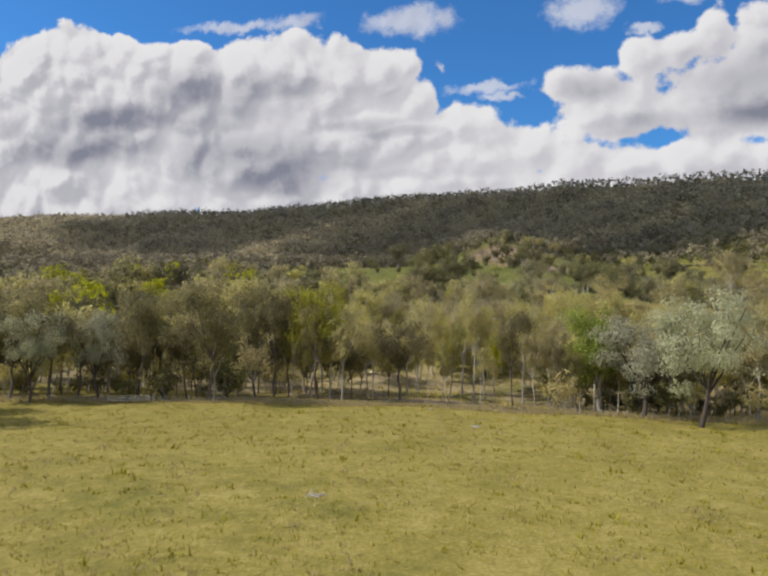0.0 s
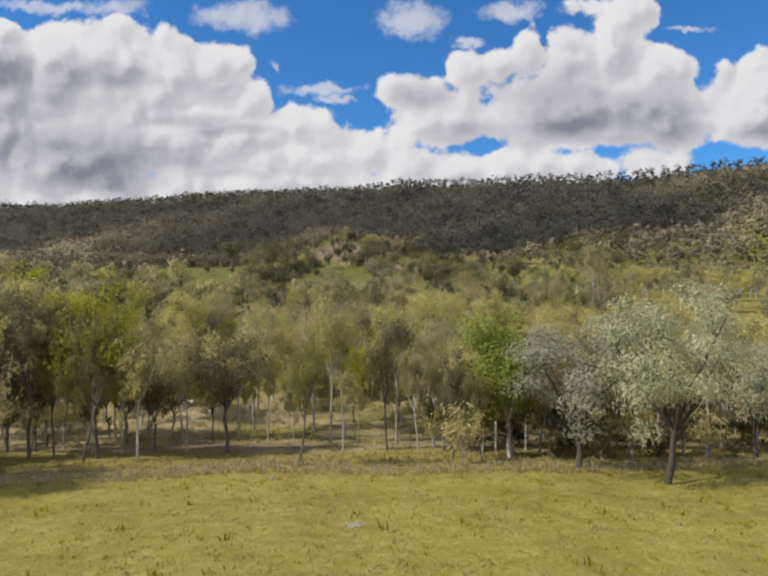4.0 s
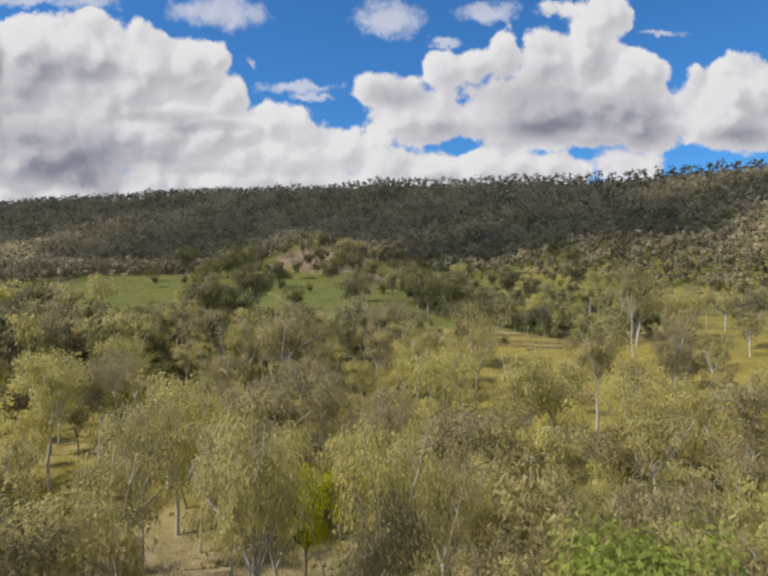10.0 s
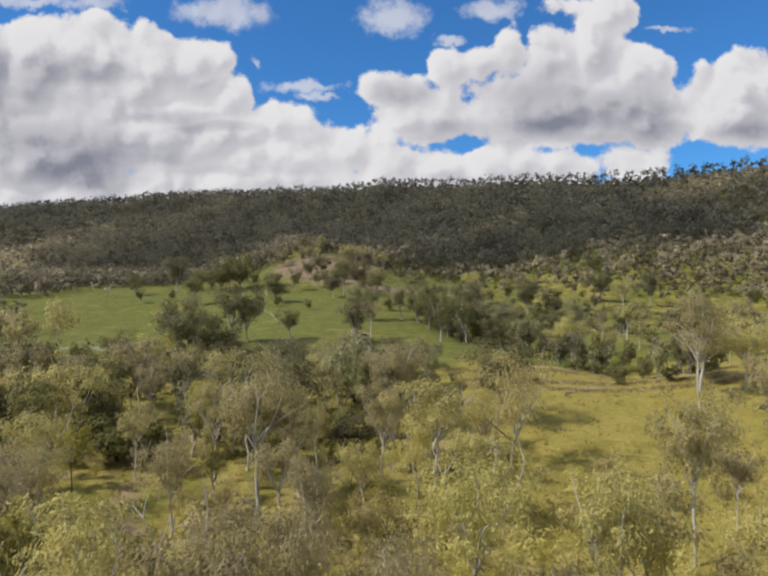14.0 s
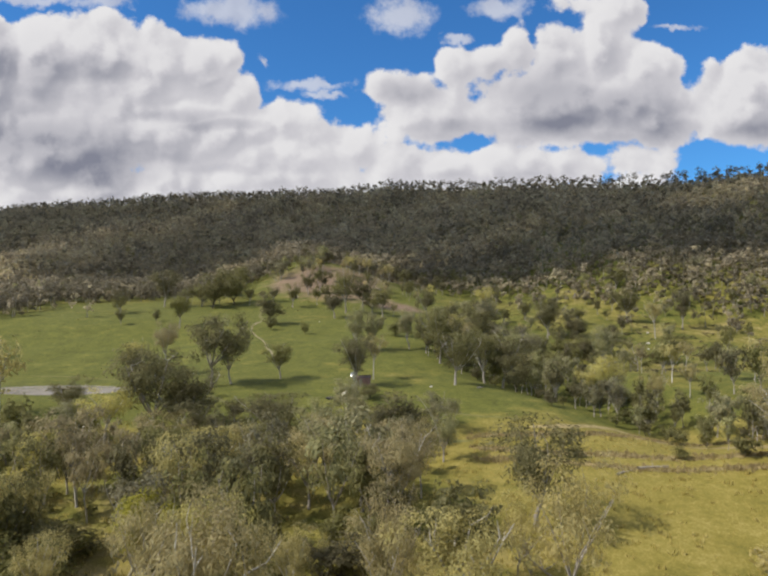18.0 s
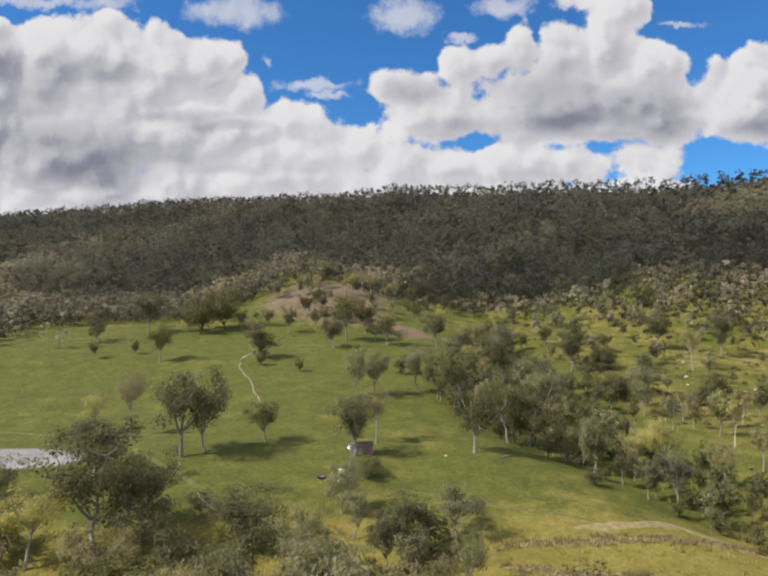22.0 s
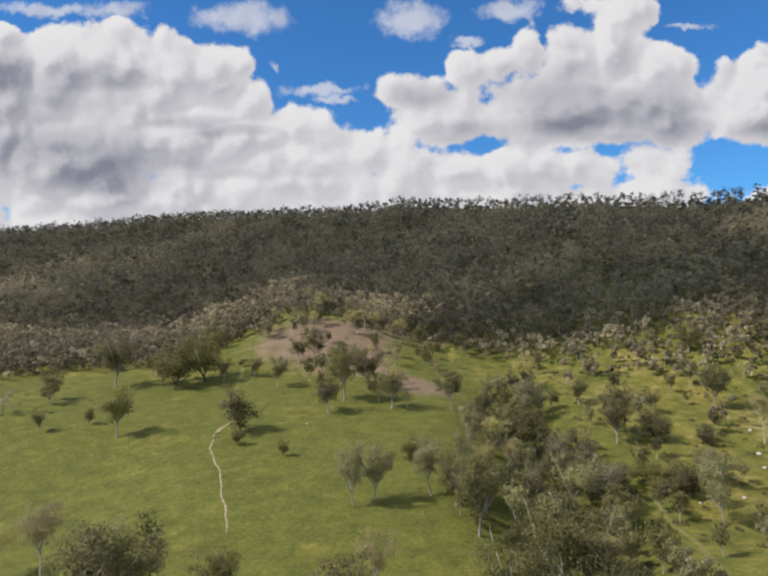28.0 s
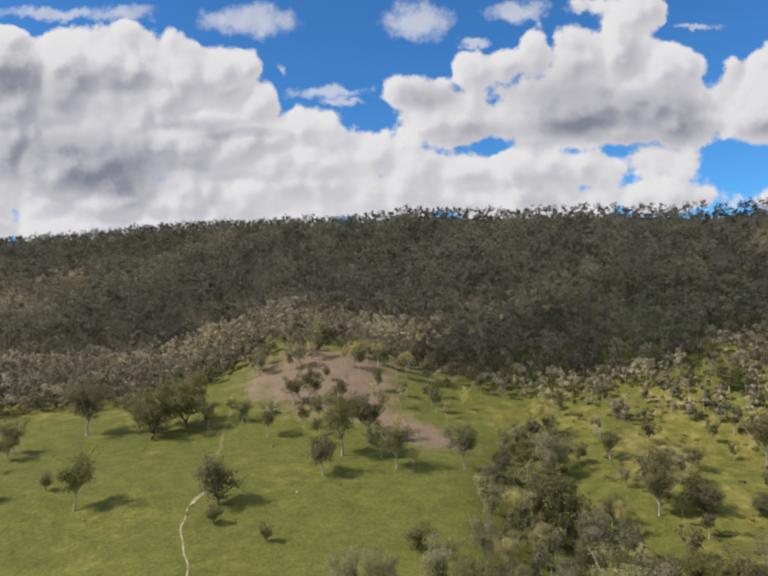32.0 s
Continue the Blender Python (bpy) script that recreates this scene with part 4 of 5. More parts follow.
fill(50, ["dark", "gum", "silver", "dark"], (-210, -84), (70, 180), (14, 21), 6.0, into=flank)
fill(64, ["bush", "bush", "dark", "grey"], (30, 100), (300, 420), (7, 11), 2.8, in_gully, gully_side)
fill(115, ["dark", "grey", "grey", "dark", "bush"], (15, 100), (303, 575), (7, 13), 3.4, in_gully, gully_side)
fill(95, ["dark", "grey", "bush", "dark"], (75, 250), (380, 640), (6, 13), 6.5, lambda x, y: not in_gully(x, y), gully_side)
fill(34, ["gum", "grey", "gum", "dark"], (78, 170), (296, 420), (9, 15), 6.0, lambda x, y: x > 92 - (y - 300) * 0.08, gully_side)
fill(60, ["dark", "dark", "bush", "grey"], (-110, 60), (622, 676), (9, 14), 4.5, lambda x, y: y > 640 or abs(x + 25) > 38, gully_side)
fill(20, ["dark", "dark", "bush", "rust"], (-45, 36), (545, 612), (7, 12), 6.0, lambda x, y: x > -45 + (y - 545) * 0.2, gully_side)
fill(60, ["dark", "dark", "grey", "bush"], (-330, -130), (440, 650), (8, 13), 8.0, lambda x, y: y > 630 + 0.9 * (x + 150) and (y > 600 or x < -170), gully_side)
fill(60, ["bush", "bush", "rust", "dark", "wattle"], (-105, 60), (100, 160), (5, 10), 2.4, lambda x, y: (x > 0 or x < -62) and y > fence_y(x) + 5 and on_flats(x, y), bank_brush, (0.8, 1.1))
fill(34, ["olive", "gum", "olive", "yellow", "bush"], (-100, -28), (206, 262), (8, 14), 4.5, lambda x, y: not glade(x, y), creek)
fill(18, ["gum", "dark", "gum", "grey"], (-72, 12), (618, 642), (9, 14), 4.0, lambda x, y: y > 622 + abs(x + 32) * 0.05, gully_side)
fill(36, ["wattle", "bush", "wattle", "rust"], (-95, 70), (160, 226), (4, 8), 2.8, on_flats, bank_brush, (0.8, 1.1))
fill(60, ["wattle", "wattle", "rust", "wattle"], (-30, 62), (196, 238), (4, 8), 2.8, on_flats, bank_brush, (0.8, 1.1))
fill(34, ["wattle", "wattle", "bush"], (-60, 66), (224, 268), (3, 6), 2.6, lambda x, y: on_flats(x, y) or x > 18, bank_brush, (0.8, 1.1))
fill(60, ["bush", "bush", "dark"], (-110, 10), (256, 336), (4, 8), 3.0, dark_side, bank_brush, (0.9, 1.2))
fill(24, ["olive", "gum", "olive", "dark"], (-66, -34), (143, 164), (12, 18), 4.2, on_flats, front, (0.5, 0.66))
fill(22, ["olive", "gum", "gum"], (-30, 12), (186, 206), (13, 18), 4.4, on_flats, creek)
thicket("fence_woods", "dense olive gums and dark brush behind the fence", front, 6, 0.30)
thicket("creek_woods", "mixed olive gums filling the creek flats", creek, 3, 0.40)
thicket("copse", "dark green copse of mixed trees above the creek", [p for p in flank if p[1] > -85 and p[2] > 250], 9, 0.30)
thicket("flank_woods", "dark green trees and gums beside the creek flats", [p for p in flank if not (p[1] > -85 and p[2] > 250)], 8, 0.085)
thicket("slope_woods", "dark and grey-green trees along the gully and knoll", gully_side, 4, 0.13)
thicket("creek_brush", "low olive scrub under the creek trees", bank_brush, 5, 0.095)


# ---------------------------------------------------------------- the woods on the hill
def woods():
    g = np.random.default_rng(5)
    pts = []
    for xr, yr, gap in (((-1000, 640), (520, 1260), 7.4), ((-620, -150), (150, 640), 11.0), ((170, 520), (150, 620), 12.0)):
        nx, ny = int((xr[1] - xr[0]) / gap), int((yr[1] - yr[0]) / gap)
        x, y = np.meshgrid(np.linspace(*xr, nx), np.linspace(*yr, ny))
        x, y = x.ravel() + g.uniform(-0.55, 0.55, x.size) * gap, y.ravel() + g.uniform(-0.55, 0.55, x.size) * gap
        pts.append(np.stack([x, y], 1))
    p = np.concatenate(pts)
    x, y = p.T
    ridge = np.interp(x, RIDGE_X, RIDGE_Y)
    keep = (y < ridge + 22) & (x > -40 - y * 0.96) & (x < 50 + (y - 40) * 0.66)
    foot = np.interp(x, [-620, -300, -220, -170, -110, -60, 30, 80, 150, 300], [500, 520, 552, 596, 604, 650, 648, 588, 556, 440])
    thick = smooth(0, 1, (y - foot) / np.interp(x, [-200, 0, 60, 120, 300], [30, 25, 45, 70, 80]))
    low = y < foot
    crest = (y > ridge - 46) & (x > -40)
    west = (x < -150) & (y < 640)
    share = np.where(low, 0.02, np.where(x > 50, 0.35, 0.25) + 0.75 * thick)
    share = np.where(west & (y < 330), 0.8, share)
    share = np.where(west & (y >= 330) & (y < foot - 10), np.where((y < 450) | (x < -190), 0.8, 0.03), share)
    share = np.where((x > 170) & (y < foot), 0.22, share)
    patch = ripple(x, y, 8.0, 120)
    share = share * np.where((patch > 0.40) & (x > 60) & (y < 800), 0.5, 1)
    bare = (hump(x + 0.10 * (y - 600), -22, 34) * hump(y, 608, 32) > 0.42) | (hump(x + 110 - (y - 700) * 0.5, 0, 12) * hump(y, 715, 26) > 0.6) | ((x > -95) & (x < 30) & (y < 640))
    share = np.where(crest, 0.75, share)
    keep &= (g.random(len(x)) < share) & ~bare
    p = p[keep]
    edge = np.linspace(-980, 600, 640) + g.uniform(-3, 3, 640)
    p = np.concatenate([p, np.stack([edge, np.interp(edge, RIDGE_X, RIDGE_Y) + g.uniform(-14, 6, 640)], 1)])
    x, y = p.T
    z = ground(x, y)
    count = len(p)
    high = g.uniform(8, 15, count) * (0.85 + 0.3 * g.random(count))
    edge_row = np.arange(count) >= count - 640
    high = np.where(edge_row, high * 1.08, np.where((y > np.interp(x, RIDGE_X, RIDGE_Y) - 46) & (x > -40), high * 0.60, high))
    wide = high * g.uniform(0.65, 1.0, count) * np.where(edge_row, 0.85, 1)
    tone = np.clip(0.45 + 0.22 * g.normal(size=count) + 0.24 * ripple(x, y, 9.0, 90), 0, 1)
    # shade put into the tone of lower trees and the spur; ridge row darkened
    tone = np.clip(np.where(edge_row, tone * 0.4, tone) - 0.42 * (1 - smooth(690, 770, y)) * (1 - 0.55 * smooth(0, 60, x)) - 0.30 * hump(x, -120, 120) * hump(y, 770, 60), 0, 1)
    near = (y < 760) & (np.abs(x) < 260)
    cards = np.where(edge_row, 90, np.where(near, 96, 42))
    owner = np.repeat(np.arange(count), cards)
    lobes = g.normal(size=(count, 7, 3)) * np.where(edge_row, 0.75, 1.15)[:, None, None] * (0.23, 0.23, 0.17) + np.where(edge_row, 0.74, 0.54)[:, None, None] * (0, 0, 1)
    pick = lobes[owner, g.integers(0, 7, len(owner))]
    off = g.normal(size=(len(owner), 3))
    off /= np.linalg.norm(off, axis=1, keepdims=True)
    local = pick + off * (0.19, 0.19, 0.12) * g.uniform(0.3, 1, (len(owner), 1))
    local[:, 2] = np.clip(local[:, 2], 0.12, 1.02)
    centres = np.stack([x[owner] + local[:, 0] * wide[owner], y[owner] + local[:, 1] * wide[owner], z[owner] + local[:, 2] * high[owner]], 1)
    v, q = sprays(g, centres, np.where(edge_row, 1.35, np.where(near, 1.7, 2.5))[owner], 0.3, off + (local - (0, 0, 0.6)))
    # three-sided stems
    bend = g.normal(size=(count, 2)) * 0.06
    ang = np.arange(3) * 2.094
    ring = np.stack([np.cos(ang), np.sin(ang)], 1)
    foot_r, top_r = 0.22, 0.09
    base = np.concatenate([p[:, None, :] + ring * foot_r, np.repeat((z - 0.3)[:, None, None], 3, 1)], 2)
    tip = np.concatenate([(p + bend * high[:, None])[:, None, :] + ring * top_r, np.repeat((z + high * 0.72)[:, None, None], 3, 1)], 2)
    stem = np.concatenate([base, tip], 1).reshape(-1, 3)
    b = np.arange(count)[:, None] * 6 + len(v)
    sq = np.concatenate([b + np.array([i, (i + 1) % 3, 3 + (i + 1) % 3, 3 + i]) for i in range(3)])
    verts, quads = np.concatenate([v, stem]), [q, sq]
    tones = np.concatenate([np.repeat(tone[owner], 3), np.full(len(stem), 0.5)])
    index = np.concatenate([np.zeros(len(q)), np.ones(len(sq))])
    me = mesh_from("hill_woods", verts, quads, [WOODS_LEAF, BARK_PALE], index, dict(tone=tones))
    return tagged(new("hill_woods", me), "dense olive and grey-green eucalypt woods covering the hill", "woods", kind="stuff")


woods()



# ---------------------------------------------------------------- the cloud whose shade lies on the hill
def shade_cloud():
    g = np.random.default_rng(9)
    bm = bmesh.new()
    for x in np.arange(-640, 520, 78):
        for back in (-560, -495, -430, -360, -290, -215, -140, -65, 15):
            tx = x + g.uniform(-25, 25)
            ty = float(np.interp(tx, RIDGE_X, RIDGE_Y)) + back + g.uniform(-22, 22)
            if math.hypot(tx + 345, ty - 880) < 88 or math.hypot(tx - 330, ty - 820) < 40 or ty < (805 if tx < -230 else 835 if tx < -20 else 765 if tx < 20 else 636 - (tx - 20) * 0.15) or (tx > 60 and ty < 780 and g.random() < 0.30):
                continue
            at = Vector((tx, ty, height(tx, ty))) + SUN_WAY * (1250 + g.uniform(-30, 60))
            r = g.uniform(60, 80)
            m = Matrix.LocRotScale(at, Euler((g.uniform(-0.3, 0.3), g.uniform(-0.3, 0.3), g.uniform(0, 6))), (r, r * g.uniform(0.8, 1.2), r * 0.6))
            made = bmesh.ops.create_icosphere(bm, subdivisions=3, radius=1.0, matrix=m)
            for v in made["verts"]:
                v.co += (v.co - at).normalized() * 5 * noise.noise(v.co * 0.04)
    for f in bm.faces:
        f.smooth = True
    me = bpy.data.meshes.new("cloud")
    bm.to_mesh(me)
    bm.free()
    me.materials.append(CLOUD_WHITE)
    return tagged(new("cloud", me), "broad lumpy white cumulus cloud shading the hill", "cloud", kind="structure")


shade_cloud()



# ---------------------------------------------------------------- farm things
def box(bm, size, at, turn=(0, 0, 0), bevel=0.0):
    made = bmesh.ops.create_cube(bm, size=1.0, matrix=Matrix.LocRotScale(at, Euler(turn), size))
    if bevel:
        edges = list({e for v in made["verts"] for e in v.link_edges})
        bmesh.ops.bevel(bm, geom=edges, offset=bevel, segments=1, affect="EDGES")


def rod(bm, a, b, r0, r1=None, sides=8):
    a, b = Vector(a), Vector(b)
    turn = (b - a).to_track_quat("Z", "Y")
    bmesh.ops.create_cone(bm, cap_ends=True, segments=sides, radius1=r0, radius2=r0 if r1 is None else r1, depth=(b - a).length, matrix=Matrix.LocRotScale((a + b) / 2, turn, None))


def lump(bm, at, size, seed, rough_by=0.25, detail=2):
    made = bmesh.ops.create_icosphere(bm, subdivisions=detail, radius=1.0)
    for v in made["verts"]:
        v.co *= 1 + rough_by * noise.noise(v.co * 1.7 + Vector((seed * 3.1, seed, 0)))
        v.co = Vector((v.co.x * size[0], v.co.y * size[1], v.co.z * size[2])) + Vector(at)
        for f in v.link_faces:
            f.smooth = True


def thing(name, x, y, label, category, turn=0.0, group="", lift=0.0):
    ob = tagged(new(name), label, category, group)
    ob.matrix_basis = pose(x, y, height(x, y) + lift, 0, 0, turn)
    return ob


def strip(name, points, wide, mat, label, lift=0.09):
    """A worn track laid along a line of places."""
    points = np.array(points, float)
    span = np.r_[0, np.cumsum(np.hypot(*np.diff(points, axis=0).T))]
    s = np.arange(0, span[-1], 1.2)
    cx, cy = np.interp(s, span, points[:, 0]), np.interp(s, span, points[:, 1])
    for _ in range(4):
        cx[1:-1], cy[1:-1] = (cx[:-2] + cx[1:-1] * 2 + cx[2:]) / 4, (cy[:-2] + cy[1:-1] * 2 + cy[2:]) / 4
    cx = cx + 0.35 * np.sin(s / 5.3) + 0.2 * np.sin(s / 2.1)
    tx, ty = np.gradient(cx), np.gradient(cy)
    n = np.hypot(tx, ty)
    g = np.random.default_rng(len(points))
    half = wide / 2 * (0.75 + 0.5 * g.random(len(s))) * np.minimum(1, np.minimum(np.arange(len(s)) + 0.3, len(s) - np.arange(len(s)) - 0.7) / 4)
    rows = []
    for k in (-1, -0.4, 0.4, 1):
        x, y = cx - ty / n * half * k, cy + tx / n * half * k
        rows.append(np.stack([x, y, ground(x, y) + (lift if abs(k) < 1 else 0.02)], 1))
    verts = np.stack(rows, 1).reshape(-1, 3)
    quads = [(i * 4 + j, i * 4 + j + 1, i * 4 + j + 5, i * 4 + j + 4) for i in range(len(s) - 1) for j in range(3)]
    return tagged(new(name, mesh_from(name, verts, quads, [mat], smooth_faces=True)), label, "track", kind="structure")


strip("path", [(-40, 416), (-44, 432), (-50.5, 453), (-59.7, 478), (-62, 492)], 0.5, DIRT, "narrow pale dirt track climbing the green slope")
strip("path", [(-61.5, 490), (-61, 497), (-58.5, 503)], 1.7, DIRT, "bare pale washout at the bend of the track")
strip("path", [(-58, 503), (-62, 516), (-66, 545), (-69.8, 569), (-72, 590), (-76, 606)], 1.4, WORN_GRASS, "worn grassy track over the knoll")
strip("path", [(-128, 413), (-103.6, 407), (-80.8, 400), (-50.8, 391)], 1.3, WORN_GRASS, "worn grassy track above the pond")
strip("path", [(-78, 392), (-71.7, 384.7), (-58, 369), (-44.5, 354), (-36, 345)], 1.6, WORN_GRASS, "faint wheel track down to the creek flat")
strip("path", [(80, 464), (79, 446), (78.5, 429), (75, 410), (72, 394)], 1.4, WORN_GRASS, "worn wheel track across the far paddock")
strip("path", [(34, 331), (46, 333.5), (56, 336), (63, 330), (68, 322), (80, 312), (96, 303)], 3.0, STRAW_MAT, "pale dirt road curving round the gully trees")
strip("path", [(-48, 329), (-42.6, 329.3), (-29.8, 327.1), (-16, 325), (-2, 326), (20, 322)], 2.6, WORN_GRASS, "dry worn track along the creek flat")
strip("path", [(2, 350), (16, 344), (30, 338), (40, 334)], 1.1, WORN_GRASS, "faint wheel track across the green paddock")

strip("path", [(20, 325), (45, 327.5), (68, 328), (92, 321)], 2.2, STRAW_MAT, "band of flattened straw across the dry paddock")
strip("path", [(18, 318), (45, 313), (70, 308), (100, 300)], 2.6, STRAW_MAT, "band of flattened straw across the dry paddock")
strip("path", [(26, 311), (50, 305), (78, 299)], 1.6, STRAW_MAT, "band of flattened straw across the dry paddock")

# the pond
bm = bmesh.new()
bmesh.ops.create_circle(bm, cap_ends=True, segments=64, radius=1.0, matrix=Matrix.LocRotScale((-101, 379, POND), None, (27, 12.6, 1)))
me = bpy.data.meshes.new("water")
bm.to_mesh(me)
bm.free()
me.materials.append(WATER)
tagged(new("water", me), "still muddy farm pond reflecting the white clouds", "pond", kind="structure")


def make_hut(x, y):
    hut = thing("hut", x, y, "small brown weatherboard hut with a rusty tin roof", "hut", 8)
    w, d, h = 4.2, 3.2, 2.3
    bm = bmesh.new()
    box(bm, (w - 0.2, d - 0.2, 0.25), (0, 0, 0.02))
    part("floor_slab", bm, STONE_PALE, hut)
    boards = 10
    for k in range(boards):
        z = 0.14 + (k + 0.5) * h / boards
        for name, size, at, turn in (("front_board", (w, 0.03, h / boards + 0.03), (0, -d / 2, z), (0.10, 0, 0)), ("back_board", (w, 0.03, h / boards + 0.03), (0, d / 2, z), (-0.10, 0, 0)), ("side_board", (0.03, d - 0.04, h / boards + 0.03), (w / 2, 0, z), (0, 0.10, 0))):
            bm = bmesh.new()
            box(bm, size, at, turn)
            part(name, bm, WOOD_BROWN, hut)
    bm = bmesh.new()
    box(bm, (0.06, d - 0.04, h), (-w / 2, 0, 0.14 + h / 2), bevel=0.01)
    part("pale_end_wall", bm, TIN_WHITE, hut, "pale sheet-metal end wall")
    for sx in (-1, 1):
        for sy in (-1, 1):
            bm = bmesh.new()
            box(bm, (0.12, 0.12, h + 0.1), (sx * (w / 2 - 0.02), sy * (d / 2 - 0.02), 0.14 + h / 2), bevel=0.01)
            part("corner_post", bm, WOOD_GREY, hut)
    rise, over = 0.55, 0.25
    for side in (-1, 1):
        run = d / 2 + over
        verts, quads = [], []
        n = 42
        for i in range(n + 1):
            px = -w / 2 - over + (w + 2 * over) * i / n
            up = 0.02 * math.cos(i * math.pi)
            for k, (py, pz) in enumerate(((0, rise + 0.14 + h), (side * run, 0.14 + h - rise * over / (d / 2)))):
                verts.append((px, py, pz + up + 0.03))
        quads = [(i * 2, i * 2 + 1, i * 2 + 3, i * 2 + 2) for i in range(n)]
        me = mesh_from("roof_sheet", verts, quads, [TIN_RUST])
        ob = part_mesh("roof_sheet", me, hut, "rust-brown corrugated sheet")
        thick = ob.modifiers.new("thick", "SOLIDIFY")
        thick.thickness = 0.02
    bm = bmesh.new()
    rod(bm, (-w / 2 - over, 0, rise + h + 0.19), (w / 2 + over, 0, rise + h + 0.19), 0.07)
    part("ridge_cap", bm, TIN_RUST, hut)
    for sx in (-1, 1):
        bm = bmesh.new()
        a = [bm.verts.new((sx * (w / 2 + s), yy, zz)) for s in (-0.03, 0.03) for yy, zz in ((-d / 2, h + 0.12), (d / 2, h + 0.12), (0, h + rise + 0.10))]
        for f in ((0, 1, 2), (5, 4, 3), (0, 3, 4, 1), (1, 4, 5, 2), (2, 5, 3, 0)):
            bm.faces.new([a[i] for i in f])
        part("gable", bm, WOOD_BROWN, hut)
    bm = bmesh.new()
    box(bm, (0.85, 0.05, 1.9), (-0.9, -d / 2 - 0.05, 1.1), bevel=0.01)
    door = part("door", bm, WOOD_GREY, hut, "grey plank door")
    bm = bmesh.new()
    box(bm, (0.04, 0.06, 0.14), (-0.58, -d / 2 - 0.09, 1.1))
    part("handle", bm, STEEL, door)
    return hut


def make_windmill(x, y):
    mill = thing("windmill", x, y, "small galvanised farm windmill on a lattice tower beside the tank", "windmill", -20)
    top, foot = 5.6, 0.85
    for sx in (-1, 1):
        for sy in (-1, 1):
            bm = bmesh.new()
            rod(bm, (sx * foot, sy * foot, -0.1), (sx * 0.12, sy * 0.12, top), 0.045, 0.035, 6)
            part("leg", bm, STEEL, mill)
    for k, z in enumerate((0.9, 2.1, 3.2, 4.2)):
        half = foot + (0.12 - foot) * z / top
        nxt = foot + (0.12 - foot) * min(z + 1.0, top) / top
        for sx, sy, ex, ey in ((-1, -1, 1, -1), (1, -1, 1, 1), (1, 1, -1, 1), (-1, 1, -1, -1)):
            bm = bmesh.new()
            rod(bm, (sx * half, sy * half, z), (ex * half, ey * half, z), 0.022, sides=5)
            part("girt", bm, STEEL, mill)
            bm = bmesh.new()
            rod(bm, (sx * half, sy * half, z), (ex * nxt, ey * nxt, z + 1.0), 0.014, sides=4)
            part("brace", bm, STEEL, mill)
    bm = bmesh.new()
    rod(bm, (0, 0, top - 0.1), (0, 0, top + 0.35), 0.10)
    box(bm, (0.25, 0.5, 0.28), (0, 0, top + 0.4), bevel=0.04)
    part("gearbox", bm, STEEL, mill)
    bm = bmesh.new()
    rod(bm, (0, -0.25, top + 0.4), (0, -0.62, top + 0.4), 0.06)
    wheel = part("hub", bm, STEEL, mill)
    for k in range(18):
        a = 2 * math.pi * k / 18
        bm = bmesh.new()
        box(bm, (0.62, 0.012, 0.20), (0.68, 0, 0), (0.55, 0, 0))
        bmesh.ops.rotate(bm, verts=bm.verts, cent=(0, 0, 0), matrix=Matrix.Rotation(a, 3, "Y"))
        bmesh.ops.translate(bm, verts=bm.verts, vec=(0, -0.55, top + 0.4))
        part("blade", bm, STEEL, wheel)
    for r in (0.45, 0.92):
        bm = bmesh.new()
        ring = [Vector((math.cos(q * 0.2618) * r, -0.55, top + 0.4 + math.sin(q * 0.2618) * r)) for q in range(24)]
        for q in range(24):
            rod(bm, ring[q], ring[(q + 1) % 24], 0.012, sides=4)
        part("rim", bm, STEEL, wheel)
    bm = bmesh.new()
    rod(bm, (0, 0.25, top + 0.4), (-0.5, 1.1, top + 0.42), 0.03, sides=6)
    part("tail_boom", bm, STEEL, mill)
    bm = bmesh.new()
    a = [bm.verts.new(p) for p in ((-0.4, 0.95, top + 0.30), (-1.15, 2.1, top + 0.12), (-1.15, 2.1, top + 0.86), (-0.4, 0.95, top + 0.56))]
    bm.faces.new(a)
    bmesh.ops.solidify(bm, geom=bm.faces[:], thickness=0.02)
    part("tail_vane", bm, TIN_WHITE, mill, "white painted tail vane")
    bm = bmesh.new()
    rod(bm, (0, 0, -0.1), (0, 0, top), 0.03, sides=6)
    part("pump_rod", bm, STEEL, mill)
    return mill


